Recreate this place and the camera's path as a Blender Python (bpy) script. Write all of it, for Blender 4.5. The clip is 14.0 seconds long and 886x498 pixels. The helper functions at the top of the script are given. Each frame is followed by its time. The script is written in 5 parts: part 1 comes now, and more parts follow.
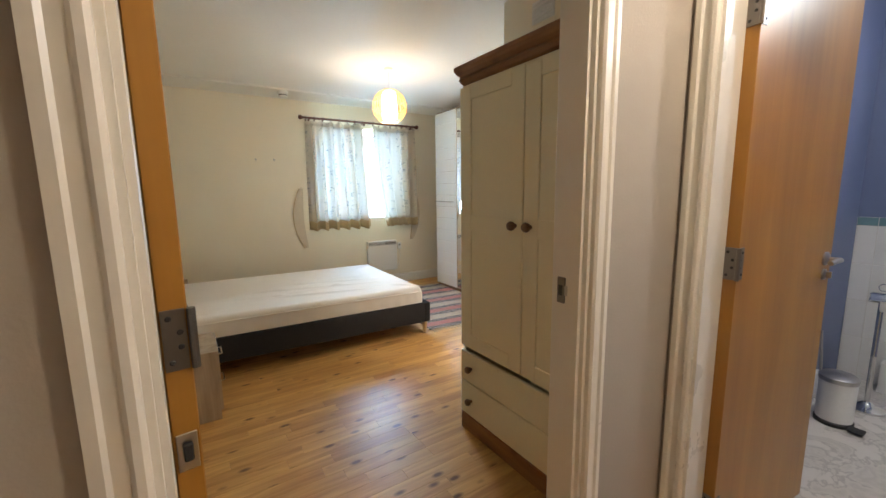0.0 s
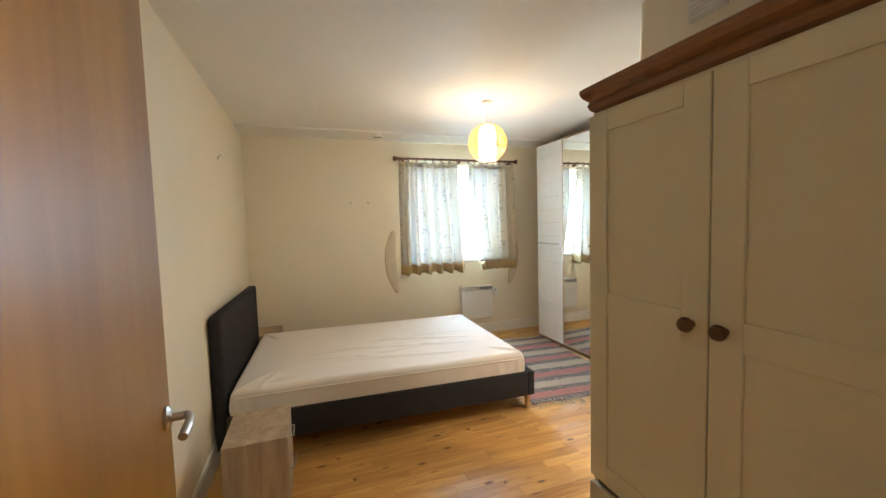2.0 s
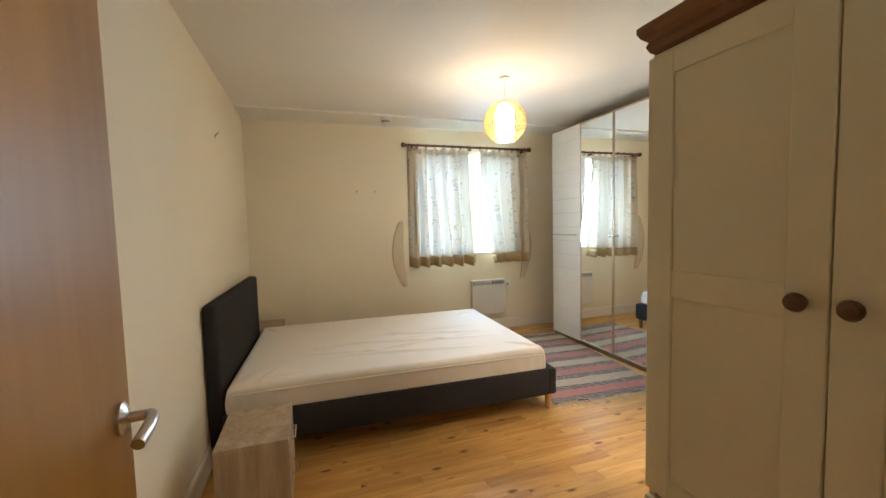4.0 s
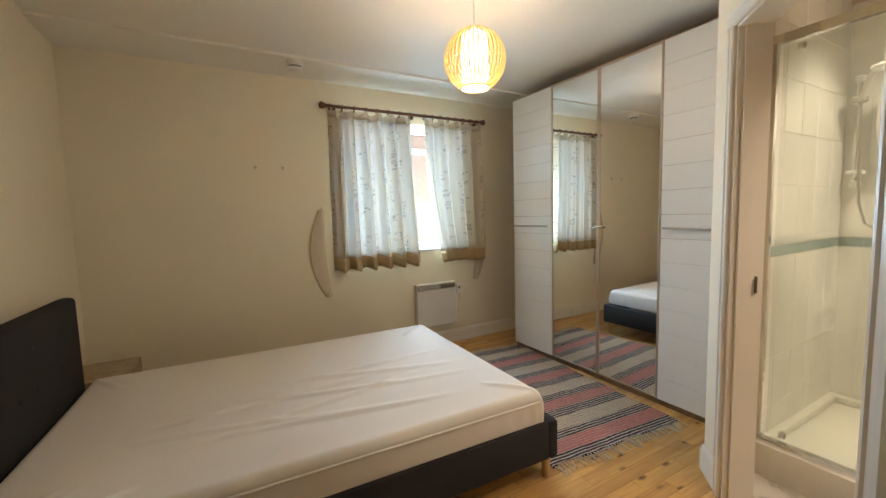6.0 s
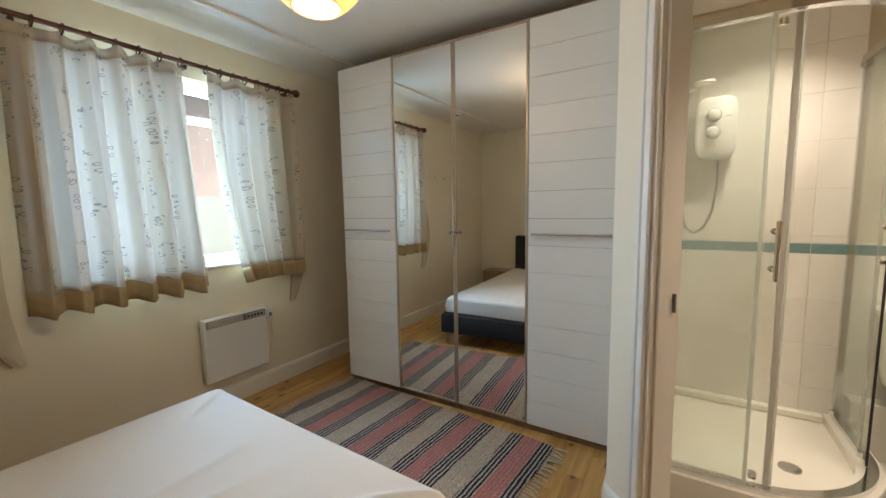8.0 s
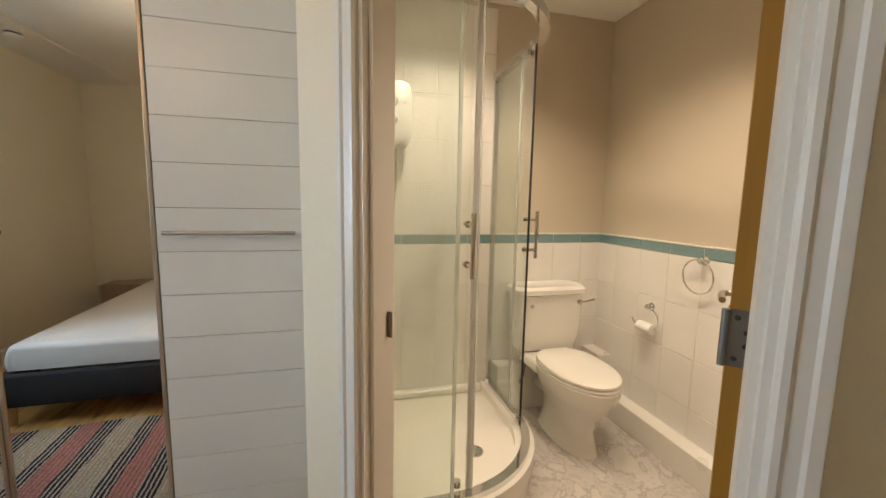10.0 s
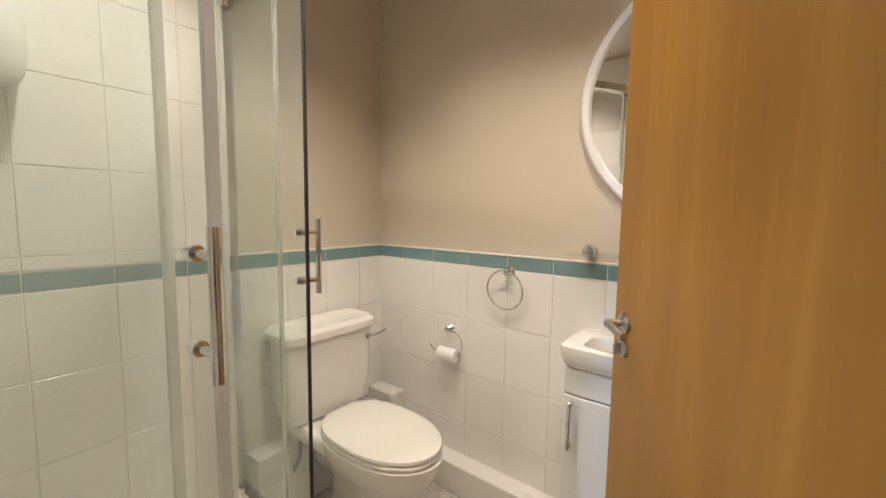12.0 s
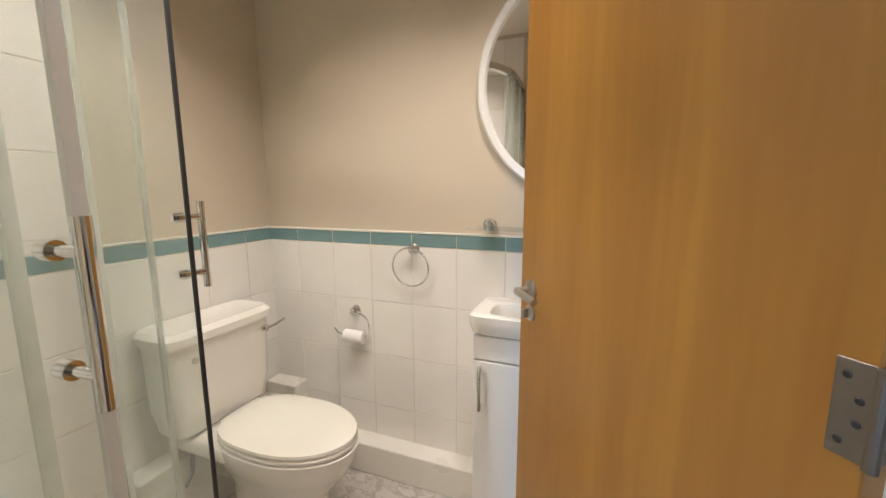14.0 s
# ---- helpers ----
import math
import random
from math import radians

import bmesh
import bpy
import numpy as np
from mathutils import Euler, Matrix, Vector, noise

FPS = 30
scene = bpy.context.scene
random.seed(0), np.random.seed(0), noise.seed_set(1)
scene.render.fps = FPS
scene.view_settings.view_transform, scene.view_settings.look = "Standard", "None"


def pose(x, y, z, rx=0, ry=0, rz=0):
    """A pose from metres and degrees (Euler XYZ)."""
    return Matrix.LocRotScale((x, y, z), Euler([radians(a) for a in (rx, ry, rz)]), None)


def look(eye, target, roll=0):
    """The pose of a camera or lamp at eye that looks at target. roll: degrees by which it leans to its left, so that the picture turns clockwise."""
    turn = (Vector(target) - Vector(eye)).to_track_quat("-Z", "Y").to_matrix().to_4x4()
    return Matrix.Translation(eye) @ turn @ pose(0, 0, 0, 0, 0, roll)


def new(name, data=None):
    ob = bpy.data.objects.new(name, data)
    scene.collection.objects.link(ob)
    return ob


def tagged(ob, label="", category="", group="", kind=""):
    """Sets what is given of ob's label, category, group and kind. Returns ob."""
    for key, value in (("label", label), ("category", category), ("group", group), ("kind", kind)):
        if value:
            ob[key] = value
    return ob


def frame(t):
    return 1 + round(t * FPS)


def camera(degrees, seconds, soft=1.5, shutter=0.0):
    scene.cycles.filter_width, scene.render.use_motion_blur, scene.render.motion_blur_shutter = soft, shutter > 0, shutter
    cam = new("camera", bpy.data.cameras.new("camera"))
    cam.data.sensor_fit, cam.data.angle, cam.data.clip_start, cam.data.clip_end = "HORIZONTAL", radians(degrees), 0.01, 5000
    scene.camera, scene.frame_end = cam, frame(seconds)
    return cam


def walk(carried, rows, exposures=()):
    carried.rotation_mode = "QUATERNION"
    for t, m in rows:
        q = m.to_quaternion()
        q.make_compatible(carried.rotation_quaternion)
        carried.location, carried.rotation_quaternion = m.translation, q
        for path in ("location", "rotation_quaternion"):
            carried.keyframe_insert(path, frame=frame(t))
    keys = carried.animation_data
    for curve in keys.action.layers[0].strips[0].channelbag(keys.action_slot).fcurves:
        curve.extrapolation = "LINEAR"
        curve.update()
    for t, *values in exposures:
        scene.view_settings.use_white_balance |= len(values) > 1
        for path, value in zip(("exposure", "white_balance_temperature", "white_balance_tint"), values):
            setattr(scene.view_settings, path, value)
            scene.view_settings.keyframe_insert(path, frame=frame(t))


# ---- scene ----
cam = camera(97.2, 14.0)
PATH = [
    (0, (0.466, 0.288, 1.318), (1.54, 1.95, 1.029), -0.7),
    (0.5, (0.593, 0.502, 1.291), (1.568, 2.226, 1.017), -0.9),
    (1, (0.661, 0.685, 1.303), (1.487, 2.489, 1.045), -1.1),
    (1.5, (0.669, 0.763, 1.346), (1.387, 2.617, 1.136), -1.3),
    (2, (0.672, 0.776, 1.46), (1.33, 2.66, 1.329), -1.6),
    (2.5, (0.672, 0.765, 1.497), (1.309, 2.659, 1.415), -1.5),
    (3, (0.655, 0.803, 1.446), (1.29, 2.697, 1.357), -1.7),
    (3.2, (0.655, 0.821, 1.419), (1.287, 2.716, 1.323), -1.6),
    (5.3, (0.769, 1.646, 1.326), (1.559, 3.474, 1.145), -1.6),
    (5.5, (0.8, 1.761, 1.323), (1.643, 3.566, 1.146), -1.9),
    (6, (0.919, 2.006, 1.317), (1.897, 3.742, 1.14), -1.6),
    (6.5, (0.956, 2.212, 1.343), (2.11, 3.834, 1.152), -1.6),
    (7, (0.985, 2.427, 1.366), (2.328, 3.895, 1.17), -1.3),
    (7.5, (1.076, 2.599, 1.335), (2.598, 3.88, 1.138), -1.1),
    (8, (1.229, 2.761, 1.345), (2.924, 3.801, 1.135), -0.9),
    (8.5, (1.355, 2.878, 1.317), (3.219, 3.572, 1.112), -0.5),
    (9, (1.457, 2.933, 1.323), (3.424, 3.231, 1.116), -0.1),
    (9.2, (1.519, 2.929, 1.328), (3.502, 3.062, 1.107), 0.1),
    (11.3, (2.349, 2.771, 1.28), (3.858, 1.473, 1.084), 1.1),
    (11.5, (2.398, 2.743, 1.286), (3.825, 1.355, 1.093), 0.9),
    (12, (2.539, 2.689, 1.3), (3.756, 1.113, 1.114), 0.8),
    (12.5, (2.636, 2.669, 1.349), (3.675, 0.969, 1.17), 0.6),
    (13, (2.637, 2.659, 1.402), (3.533, 0.881, 1.21), 0.4),
    (13.5, (2.644, 2.677, 1.35), (3.443, 0.858, 1.121), 0.2),
    (14, (2.606, 2.708, 1.302), (3.322, 0.865, 1.002), -0.2),
]
walk(cam, [(t, look(eye, target, roll)) for t, eye, target, roll in PATH],
     exposures=[(0.0, 0.72, 6600, 10), (1.0, 0.9, 6900, 11), (1.5, 0.78, 7200, 12), (3.2, 0.72, 7500, 13), (5.5, 0.28, 7700, 14), (7.5, -0.1, 7600, 14),
                (8.2, -0.1, 7100, 13), (9.2, -0.1, 8200, 17), (11.3, -0.12, 6800, 13), (14.0, -0.03, 6300, 14)])

# ---- world, sun, lamps ----
world = bpy.data.worlds.new("sky")
scene.world = world
world.use_nodes = True
wn = world.node_tree
sky = wn.nodes.new("ShaderNodeTexSky")
sky.sky_type, sky.sun_disc = "NISHITA", False
sky.sun_elevation, sky.sun_rotation = radians(48), radians(150)
wn.links.new(sky.outputs[0], wn.nodes["Background"].inputs[0])
wn.nodes["Background"].inputs[1].default_value = 0.12


def lamp(name, kind, m, energy, colour, **more):
    data = bpy.data.lights.new(name, kind)
    data.energy, data.color = energy, colour
    if "size" in more:
        if kind == "AREA":
            data.shape = more.get("shape", "SQUARE")
            data.size = more["size"]
            if "size_y" in more:
                data.size_y = more["size_y"]
        else:
            data.shadow_soft_size = more["size"]
    if "cone" in more:
        data.spot_size, data.spot_blend = radians(more["cone"]), 0.8
    ob = new(name, data)
    ob.matrix_world = m
    return ob


sun = lamp("sun", "SUN", look((0, 0, 30), (8.0, 14.0, 0)), 5.0, (1, 0.95, 0.88))
sun.data.angle = radians(0.53)
WARM = (1.0, 0.85, 0.66)
lamp("pendant_bulb", "POINT", pose(2.137, 3.77, 2.0), 11, WARM, size=0.05)
lamp("window_light", "AREA", look((2.5, 5.75, 1.58), (2.5, 0, 0.0)), 190, (0.38, 0.66, 1.0), shape="RECTANGLE", size=1.25, size_y=1.15).data.spread = radians(125)
SPOTS = [(3.66, 2.38), (3.35, 1.90), (2.72, 1.85)]
for sx, sy in SPOTS:
    lamp("downlight_bulb", "SPOT", look((sx, sy, 2.425), (sx, sy, 0)), 46 if sy < 2 else 50, (1.0, 0.91, 0.80), size=0.035, cone=118)
# added fill with no visible fitting; brightens the hall side of the bedroom doorway
lamp("hall_fill", "POINT", pose(1.45, 0.15, 2.3), 19, (1.0, 0.85, 0.68), size=0.06)
# unseen cool fill, added to light the second bathroom through its open door
lamp("bathroom_fill", "POINT", pose(3.1, 0.0, 2.32), 24, (0.92, 0.95, 1.0), size=0.06)

# ---- materials ----


def material(name, colour, rough=0.5, metal=0.0, vary=0.08, scale=6.0, grain=0.04, fine=90.0, bump=0.15, stretch=(1, 1, 1),
             per_object=0.0, coat=0.0, spec=0.5):
    """Paint, ceramic, cloth or metal: two scales of variation and a fine relief."""
    mat = bpy.data.materials.new(name)
    mat.use_nodes = True
    nt = mat.node_tree
    n, l = nt.nodes, nt.links
    b = n["Principled BSDF"]
    co = n.new("ShaderNodeTexCoord")
    mp = n.new("ShaderNodeMapping")
    mp.inputs["Scale"].default_value = stretch
    l.new(co.outputs["Object"], mp.inputs[0])
    big, small = n.new("ShaderNodeTexNoise"), n.new("ShaderNodeTexNoise")
    big.inputs["Scale"].default_value, small.inputs["Scale"].default_value = scale, fine
    big.inputs["Detail"].default_value, small.inputs["Detail"].default_value = 5, 3
    for t in (big, small):
        l.new(mp.outputs[0], t.inputs["Vector"])
    a1 = n.new("ShaderNodeMath"); a1.operation = "MULTIPLY_ADD"
    l.new(big.outputs[0], a1.inputs[0]); a1.inputs[1].default_value = vary * 2; a1.inputs[2].default_value = 1 - vary
    a2 = n.new("ShaderNodeMath"); a2.operation = "MULTIPLY_ADD"
    l.new(small.outputs[0], a2.inputs[0]); a2.inputs[1].default_value = grain * 2; a2.inputs[2].default_value = -grain
    s = n.new("ShaderNodeMath"); s.operation = "ADD"
    l.new(a1.outputs[0], s.inputs[0]); l.new(a2.outputs[0], s.inputs[1])
    out = s
    if per_object:
        oi = n.new("ShaderNodeObjectInfo")
        a3 = n.new("ShaderNodeMath"); a3.operation = "MULTIPLY_ADD"
        l.new(oi.outputs["Random"], a3.inputs[0]); a3.inputs[1].default_value = per_object * 2; a3.inputs[2].default_value = -per_object
        s2 = n.new("ShaderNodeMath"); s2.operation = "ADD"
        l.new(s.outputs[0], s2.inputs[0]); l.new(a3.outputs[0], s2.inputs[1])
        out = s2
    mul = n.new("ShaderNodeVectorMath"); mul.operation = "SCALE"
    mul.inputs[0].default_value = colour
    l.new(out.outputs[0], mul.inputs["Scale"])
    l.new(mul.outputs[0], b.inputs["Base Color"])
    r = n.new("ShaderNodeMath"); r.operation = "MULTIPLY_ADD"; r.use_clamp = True
    l.new(big.outputs[0], r.inputs[0]); r.inputs[1].default_value = 0.16; r.inputs[2].default_value = rough - 0.08
    l.new(r.outputs[0], b.inputs["Roughness"])
    b.inputs["Metallic"].default_value = metal
    b.inputs["Coat Weight"].default_value = coat
    b.inputs["Specular IOR Level"].default_value = spec
    if bump:
        bp = n.new("ShaderNodeBump")
        bp.inputs["Strength"].default_value, bp.inputs["Distance"].default_value = bump, 0.003
        l.new(small.outputs[0], bp.inputs["Height"])
        l.new(bp.outputs[0], b.inputs["Normal"])
    return mat


def wood(name, dark, light, axis="x", rough=0.4, scale=1.0, knots=0.0, per_object=0.0, bump=0.1):
    """Wood with grain along one axis, broad figure, fine pores and a few knots."""
    mat = bpy.data.materials.new(name)
    mat.use_nodes = True
    nt = mat.node_tree
    n, l = nt.nodes, nt.links
    b = n["Principled BSDF"]
    co = n.new("ShaderNodeTexCoord")
    vec = co.outputs["Object"]
    oi = n.new("ShaderNodeObjectInfo")
    if per_object:
        sh = n.new("ShaderNodeVectorMath"); sh.operation = "SCALE"
        sh.inputs[0].default_value = (37.0, 91.0, 13.0)
        l.new(oi.outputs["Random"], sh.inputs["Scale"])
        ad = n.new("ShaderNodeVectorMath"); ad.operation = "ADD"
        l.new(vec, ad.inputs[0]); l.new(sh.outputs[0], ad.inputs[1])
        vec = ad.outputs[0]
    mp = n.new("ShaderNodeMapping")
    k = {"x": (1.2, 14, 14), "y": (14, 1.2, 14), "z": (14, 14, 1.2)}[axis]
    mp.inputs["Scale"].default_value = [v * scale for v in k]
    l.new(vec, mp.inputs[0])
    g, f, big = (n.new("ShaderNodeTexNoise") for _ in range(3))
    g.inputs["Scale"].default_value, g.inputs["Detail"].default_value, g.inputs["Distortion"].default_value = 1.0, 6, 1.2
    f.inputs["Scale"].default_value, f.inputs["Detail"].default_value = 6.0, 3
    big.inputs["Scale"].default_value = 1.6
    l.new(mp.outputs[0], g.inputs["Vector"]); l.new(mp.outputs[0], f.inputs["Vector"]); l.new(vec, big.inputs["Vector"])
    mixf = n.new("ShaderNodeMath"); mixf.operation = "MULTIPLY_ADD"
    l.new(f.outputs[0], mixf.inputs[0]); mixf.inputs[1].default_value = 0.35
    l.new(g.outputs[0], mixf.inputs[2])
    val = mixf.outputs[0]
    if per_object:
        a = n.new("ShaderNodeMath"); a.operation = "MULTIPLY_ADD"
        l.new(oi.outputs["Random"], a.inputs[0]); a.inputs[1].default_value = per_object; l.new(val, a.inputs[2])
        a2 = n.new("ShaderNodeMath"); a2.operation = "SUBTRACT"
        l.new(a.outputs[0], a2.inputs[0]); a2.inputs[1].default_value = per_object * 0.5
        val = a2.outputs[0]
    ramp = n.new("ShaderNodeValToRGB")
    ramp.color_ramp.elements[0].position, ramp.color_ramp.elements[1].position = 0.42, 0.92
    ramp.color_ramp.elements[0].color, ramp.color_ramp.elements[1].color = (*dark, 1), (*light, 1)
    l.new(val, ramp.inputs[0])
    col = ramp.outputs[0]
    if knots:
        v = n.new("ShaderNodeTexVoronoi")
        v.inputs["Scale"].default_value = 1.0
        mk = n.new("ShaderNodeMapping")
        kk = {"x": (5.2, 11, 11), "y": (11, 5.2, 11), "z": (11, 11, 5.2)}[axis]
        mk.inputs["Scale"].default_value = kk
        l.new(vec, mk.inputs[0]); l.new(mk.outputs[0], v.inputs["Vector"])
        kr = n.new("ShaderNodeValToRGB")
        kr.color_ramp.elements[0].position, kr.color_ramp.elements[1].position = 0.08, 0.2
        kr.color_ramp.elements[0].color, kr.color_ramp.elements[1].color = (knots,) * 3 + (1,), (0, 0, 0, 1)
        l.new(v.outputs["Distance"], kr.inputs[0])
        mx = n.new("ShaderNodeMix"); mx.data_type = "RGBA"
        l.new(kr.outputs[0], mx.inputs["Factor"]); l.new(col, mx.inputs["A"])
        mx.inputs["B"].default_value = (dark[0] * 0.3, dark[1] * 0.25, dark[2] * 0.22, 1)
        col = mx.outputs["Result"]
    l.new(col, b.inputs["Base Color"])
    r = n.new("ShaderNodeMath"); r.operation = "MULTIPLY_ADD"
    l.new(big.outputs[0], r.inputs[0]); r.inputs[1].default_value = 0.2; r.inputs[2].default_value = rough - 0.1
    l.new(r.outputs[0], b.inputs["Roughness"])
    bp = n.new("ShaderNodeBump"); bp.inputs["Strength"].default_value, bp.inputs["Distance"].default_value = bump, 0.002
    l.new(val, bp.inputs["Height"]); l.new(bp.outputs[0], b.inputs["Normal"])
    return mat


def glass(name, tint, gloss=1.0, rough=0.0, film=0.0):
    mat = bpy.data.materials.new(name)
    mat.use_nodes = True
    nt = mat.node_tree
    n, l = nt.nodes, nt.links
    n.remove(n["Principled BSDF"])
    tr, gl, mx, fr, pw, ma = (n.new("ShaderNode" + k) for k in ("BsdfTransparent", "BsdfGlossy", "MixShader", "LayerWeight", "Math", "Math"))
    tr.inputs[0].default_value = (*tint, 1)
    gl.inputs["Roughness"].default_value = rough
    pw.operation, ma.operation = "POWER", "MULTIPLY_ADD"
    l.new(fr.outputs["Facing"], pw.inputs[0]); pw.inputs[1].default_value = 4.0
    l.new(pw.outputs[0], ma.inputs[0]); ma.inputs[1].default_value = 0.45 * gloss; ma.inputs[2].default_value = 0.035 * gloss
    l.new(ma.outputs[0], mx.inputs[0]); l.new(tr.outputs[0], mx.inputs[1]); l.new(gl.outputs[0], mx.inputs[2])
    out = mx.outputs[0]
    if film:
        df, m2 = n.new("ShaderNodeBsdfDiffuse"), n.new("ShaderNodeMixShader")
        co, ns, fa = n.new("ShaderNodeTexCoord"), n.new("ShaderNodeTexNoise"), n.new("ShaderNodeMath")
        tl, both = n.new("ShaderNodeBsdfTranslucent"), n.new("ShaderNodeMixShader")
        df.inputs[0].default_value = tl.inputs[0].default_value = (0.87, 0.91, 0.86, 1)
        l.new(df.outputs[0], both.inputs[1]); l.new(tl.outputs[0], both.inputs[2])
        ns.inputs["Scale"].default_value, ns.inputs["Detail"].default_value = 3.0, 6
        l.new(co.outputs["Object"], ns.inputs["Vector"])
        fa.operation = "MULTIPLY"
        l.new(ns.outputs[0], fa.inputs[0]); fa.inputs[1].default_value = film * 2
        l.new(fa.outputs[0], m2.inputs[0]); l.new(out, m2.inputs[1]); l.new(both.outputs[0], m2.inputs[2])
        out = m2.outputs[0]
    l.new(out, n["Material Output"].inputs[0])
    return mat


def glow(name, colour, strength):
    mat = bpy.data.materials.new(name)
    mat.use_nodes = True
    b = mat.node_tree.nodes["Principled BSDF"]
    b.inputs["Base Color"].default_value = (*colour, 1)
    b.inputs["Emission Color"].default_value = (*colour, 1)
    b.inputs["Emission Strength"].default_value = strength
    return mat


def marble(name):
    mat = bpy.data.materials.new(name)
    mat.use_nodes = True
    nt = mat.node_tree
    n, l = nt.nodes, nt.links
    b = n["Principled BSDF"]
    co = n.new("ShaderNodeTexCoord")
    a, v = n.new("ShaderNodeTexNoise"), n.new("ShaderNodeTexNoise")
    a.inputs["Scale"].default_value, a.inputs["Detail"].default_value, a.inputs["Distortion"].default_value = 3.2, 9, 2.2
    v.inputs["Scale"].default_value, v.inputs["Detail"].default_value, v.inputs["Distortion"].default_value = 7, 9, 3
    l.new(co.outputs["Object"], a.inputs["Vector"]); l.new(co.outputs["Object"], v.inputs["Vector"])
    r = n.new("ShaderNodeValToRGB")
    e = r.color_ramp.elements
    e[0].position, e[0].color = 0.3, (0.62, 0.58, 0.53, 1)
    e[1].position, e[1].color = 0.75, (0.66, 0.62, 0.57, 1)
    for p, c in ((0.46, (0.60, 0.56, 0.51, 1)), (0.5, (0.40, 0.37, 0.335, 1)), (0.535, (0.58, 0.54, 0.49, 1)), (0.62, (0.48, 0.445, 0.405, 1))):
        q = e.new(p); q.color = c
    m = n.new("ShaderNodeMath"); m.operation = "MULTIPLY_ADD"
    l.new(v.outputs[0], m.inputs[0]); m.inputs[1].default_value = 0.3
    s = n.new("ShaderNodeMath"); s.operation = "MULTIPLY"
    l.new(a.outputs[0], s.inputs[0]); s.inputs[1].default_value = 0.72
    l.new(s.outputs[0], m.inputs[2]); l.new(m.outputs[0], r.inputs[0])
    l.new(r.outputs[0], b.inputs["Base Color"])
    b.inputs["Roughness"].default_value = 0.35
    return mat


def curtain_cloth():
    """Thin cream cotton printed with small leaf outlines; lets daylight through."""
    mat = bpy.data.materials.new("curtain_cloth")
    mat.use_nodes = True
    nt = mat.node_tree
    n, l = nt.nodes, nt.links
    n.remove(n["Principled BSDF"])
    co = n.new("ShaderNodeTexCoord")
    mp = n.new("ShaderNodeMapping"); mp.inputs["Scale"].default_value = (17, 40, 1)
    mp.inputs["Rotation"].default_value = (0, 0, 0.12)
    l.new(co.outputs["UV"], mp.inputs[0])
    v = n.new("ShaderNodeTexVoronoi"); v.inputs["Scale"].default_value = 1.0
    l.new(mp.outputs[0], v.inputs["Vector"])
    ring = n.new("ShaderNodeValToRGB")
    e = ring.color_ramp.elements
    e[0].position, e[0].color = 0.22, (0, 0, 0, 1)
    e[1].position, e[1].color = 0.42, (0, 0, 0, 1)
    q = e.new(0.32); q.color = (1, 1, 1, 1)
    l.new(v.outputs["Distance"], ring.inputs[0])
    ns = n.new("ShaderNodeTexNoise"); ns.inputs["Scale"].default_value = 9; l.new(co.outputs["UV"], ns.inputs["Vector"])
    th = n.new("ShaderNodeMath"); th.operation = "GREATER_THAN"; th.inputs[1].default_value = 0.5
    l.new(ns.outputs[0], th.inputs[0])
    # the print runs in upright rows
    us, um, uc = n.new("ShaderNodeSeparateXYZ"), n.new("ShaderNodeMath"), n.new("ShaderNodeMath")
    l.new(co.outputs["UV"], us.inputs[0])
    um.operation, uc.operation = "PINGPONG", "LESS_THAN"
    l.new(us.outputs[0], um.inputs[0]); um.inputs[1].default_value = 0.075
    l.new(um.outputs[0], uc.inputs[0]); uc.inputs[1].default_value = 0.034
    th2 = n.new("ShaderNodeMath"); th2.operation = "MULTIPLY"
    l.new(th.outputs[0], th2.inputs[0]); l.new(uc.outputs[0], th2.inputs[1])
    th = th2
    k = n.new("ShaderNodeMath"); k.operation = "MULTIPLY"
    l.new(ring.outputs[0], k.inputs[0]); l.new(th.outputs[0], k.inputs[1])
    k2 = n.new("ShaderNodeMath"); k2.operation = "MULTIPLY"; k2.inputs[1].default_value = 0.85
    l.new(k.outputs[0], k2.inputs[0])
    mx = n.new("ShaderNodeMix"); mx.data_type = "RGBA"
    mx.inputs["A"].default_value, mx.inputs["B"].default_value = (0.68, 0.57, 0.41, 1), (0.15, 0.14, 0.14, 1)
    l.new(k2.outputs[0], mx.inputs["Factor"])
    d, t, m = n.new("ShaderNodeBsdfDiffuse"), n.new("ShaderNodeBsdfTranslucent"), n.new("ShaderNodeMixShader")
    m.inputs[0].default_value = 0.2
    wv = n.new("ShaderNodeTexNoise"); wv.inputs["Scale"].default_value = 300; l.new(co.outputs["UV"], wv.inputs["Vector"])
    bp = n.new("ShaderNodeBump"); bp.inputs["Strength"].default_value = 0.2; l.new(wv.outputs[0], bp.inputs["Height"])
    l.new(bp.outputs[0], d.inputs["Normal"])
    for s in (d, t):
        l.new(mx.outputs["Result"], s.inputs[0])
    mt2 = n.new("ShaderNodeMix"); mt2.data_type = "RGBA"
    mt2.inputs["A"].default_value, mt2.inputs["B"].default_value = (0.80, 0.80, 0.80, 1), (0.30, 0.30, 0.30, 1)
    l.new(k2.outputs[0], mt2.inputs["Factor"]); l.new(mt2.outputs["Result"], t.inputs[0])
    l.new(d.outputs[0], m.inputs[1]); l.new(t.outputs[0], m.inputs[2])
    l.new(m.outputs[0], n["Material Output"].inputs[0])
    return mat


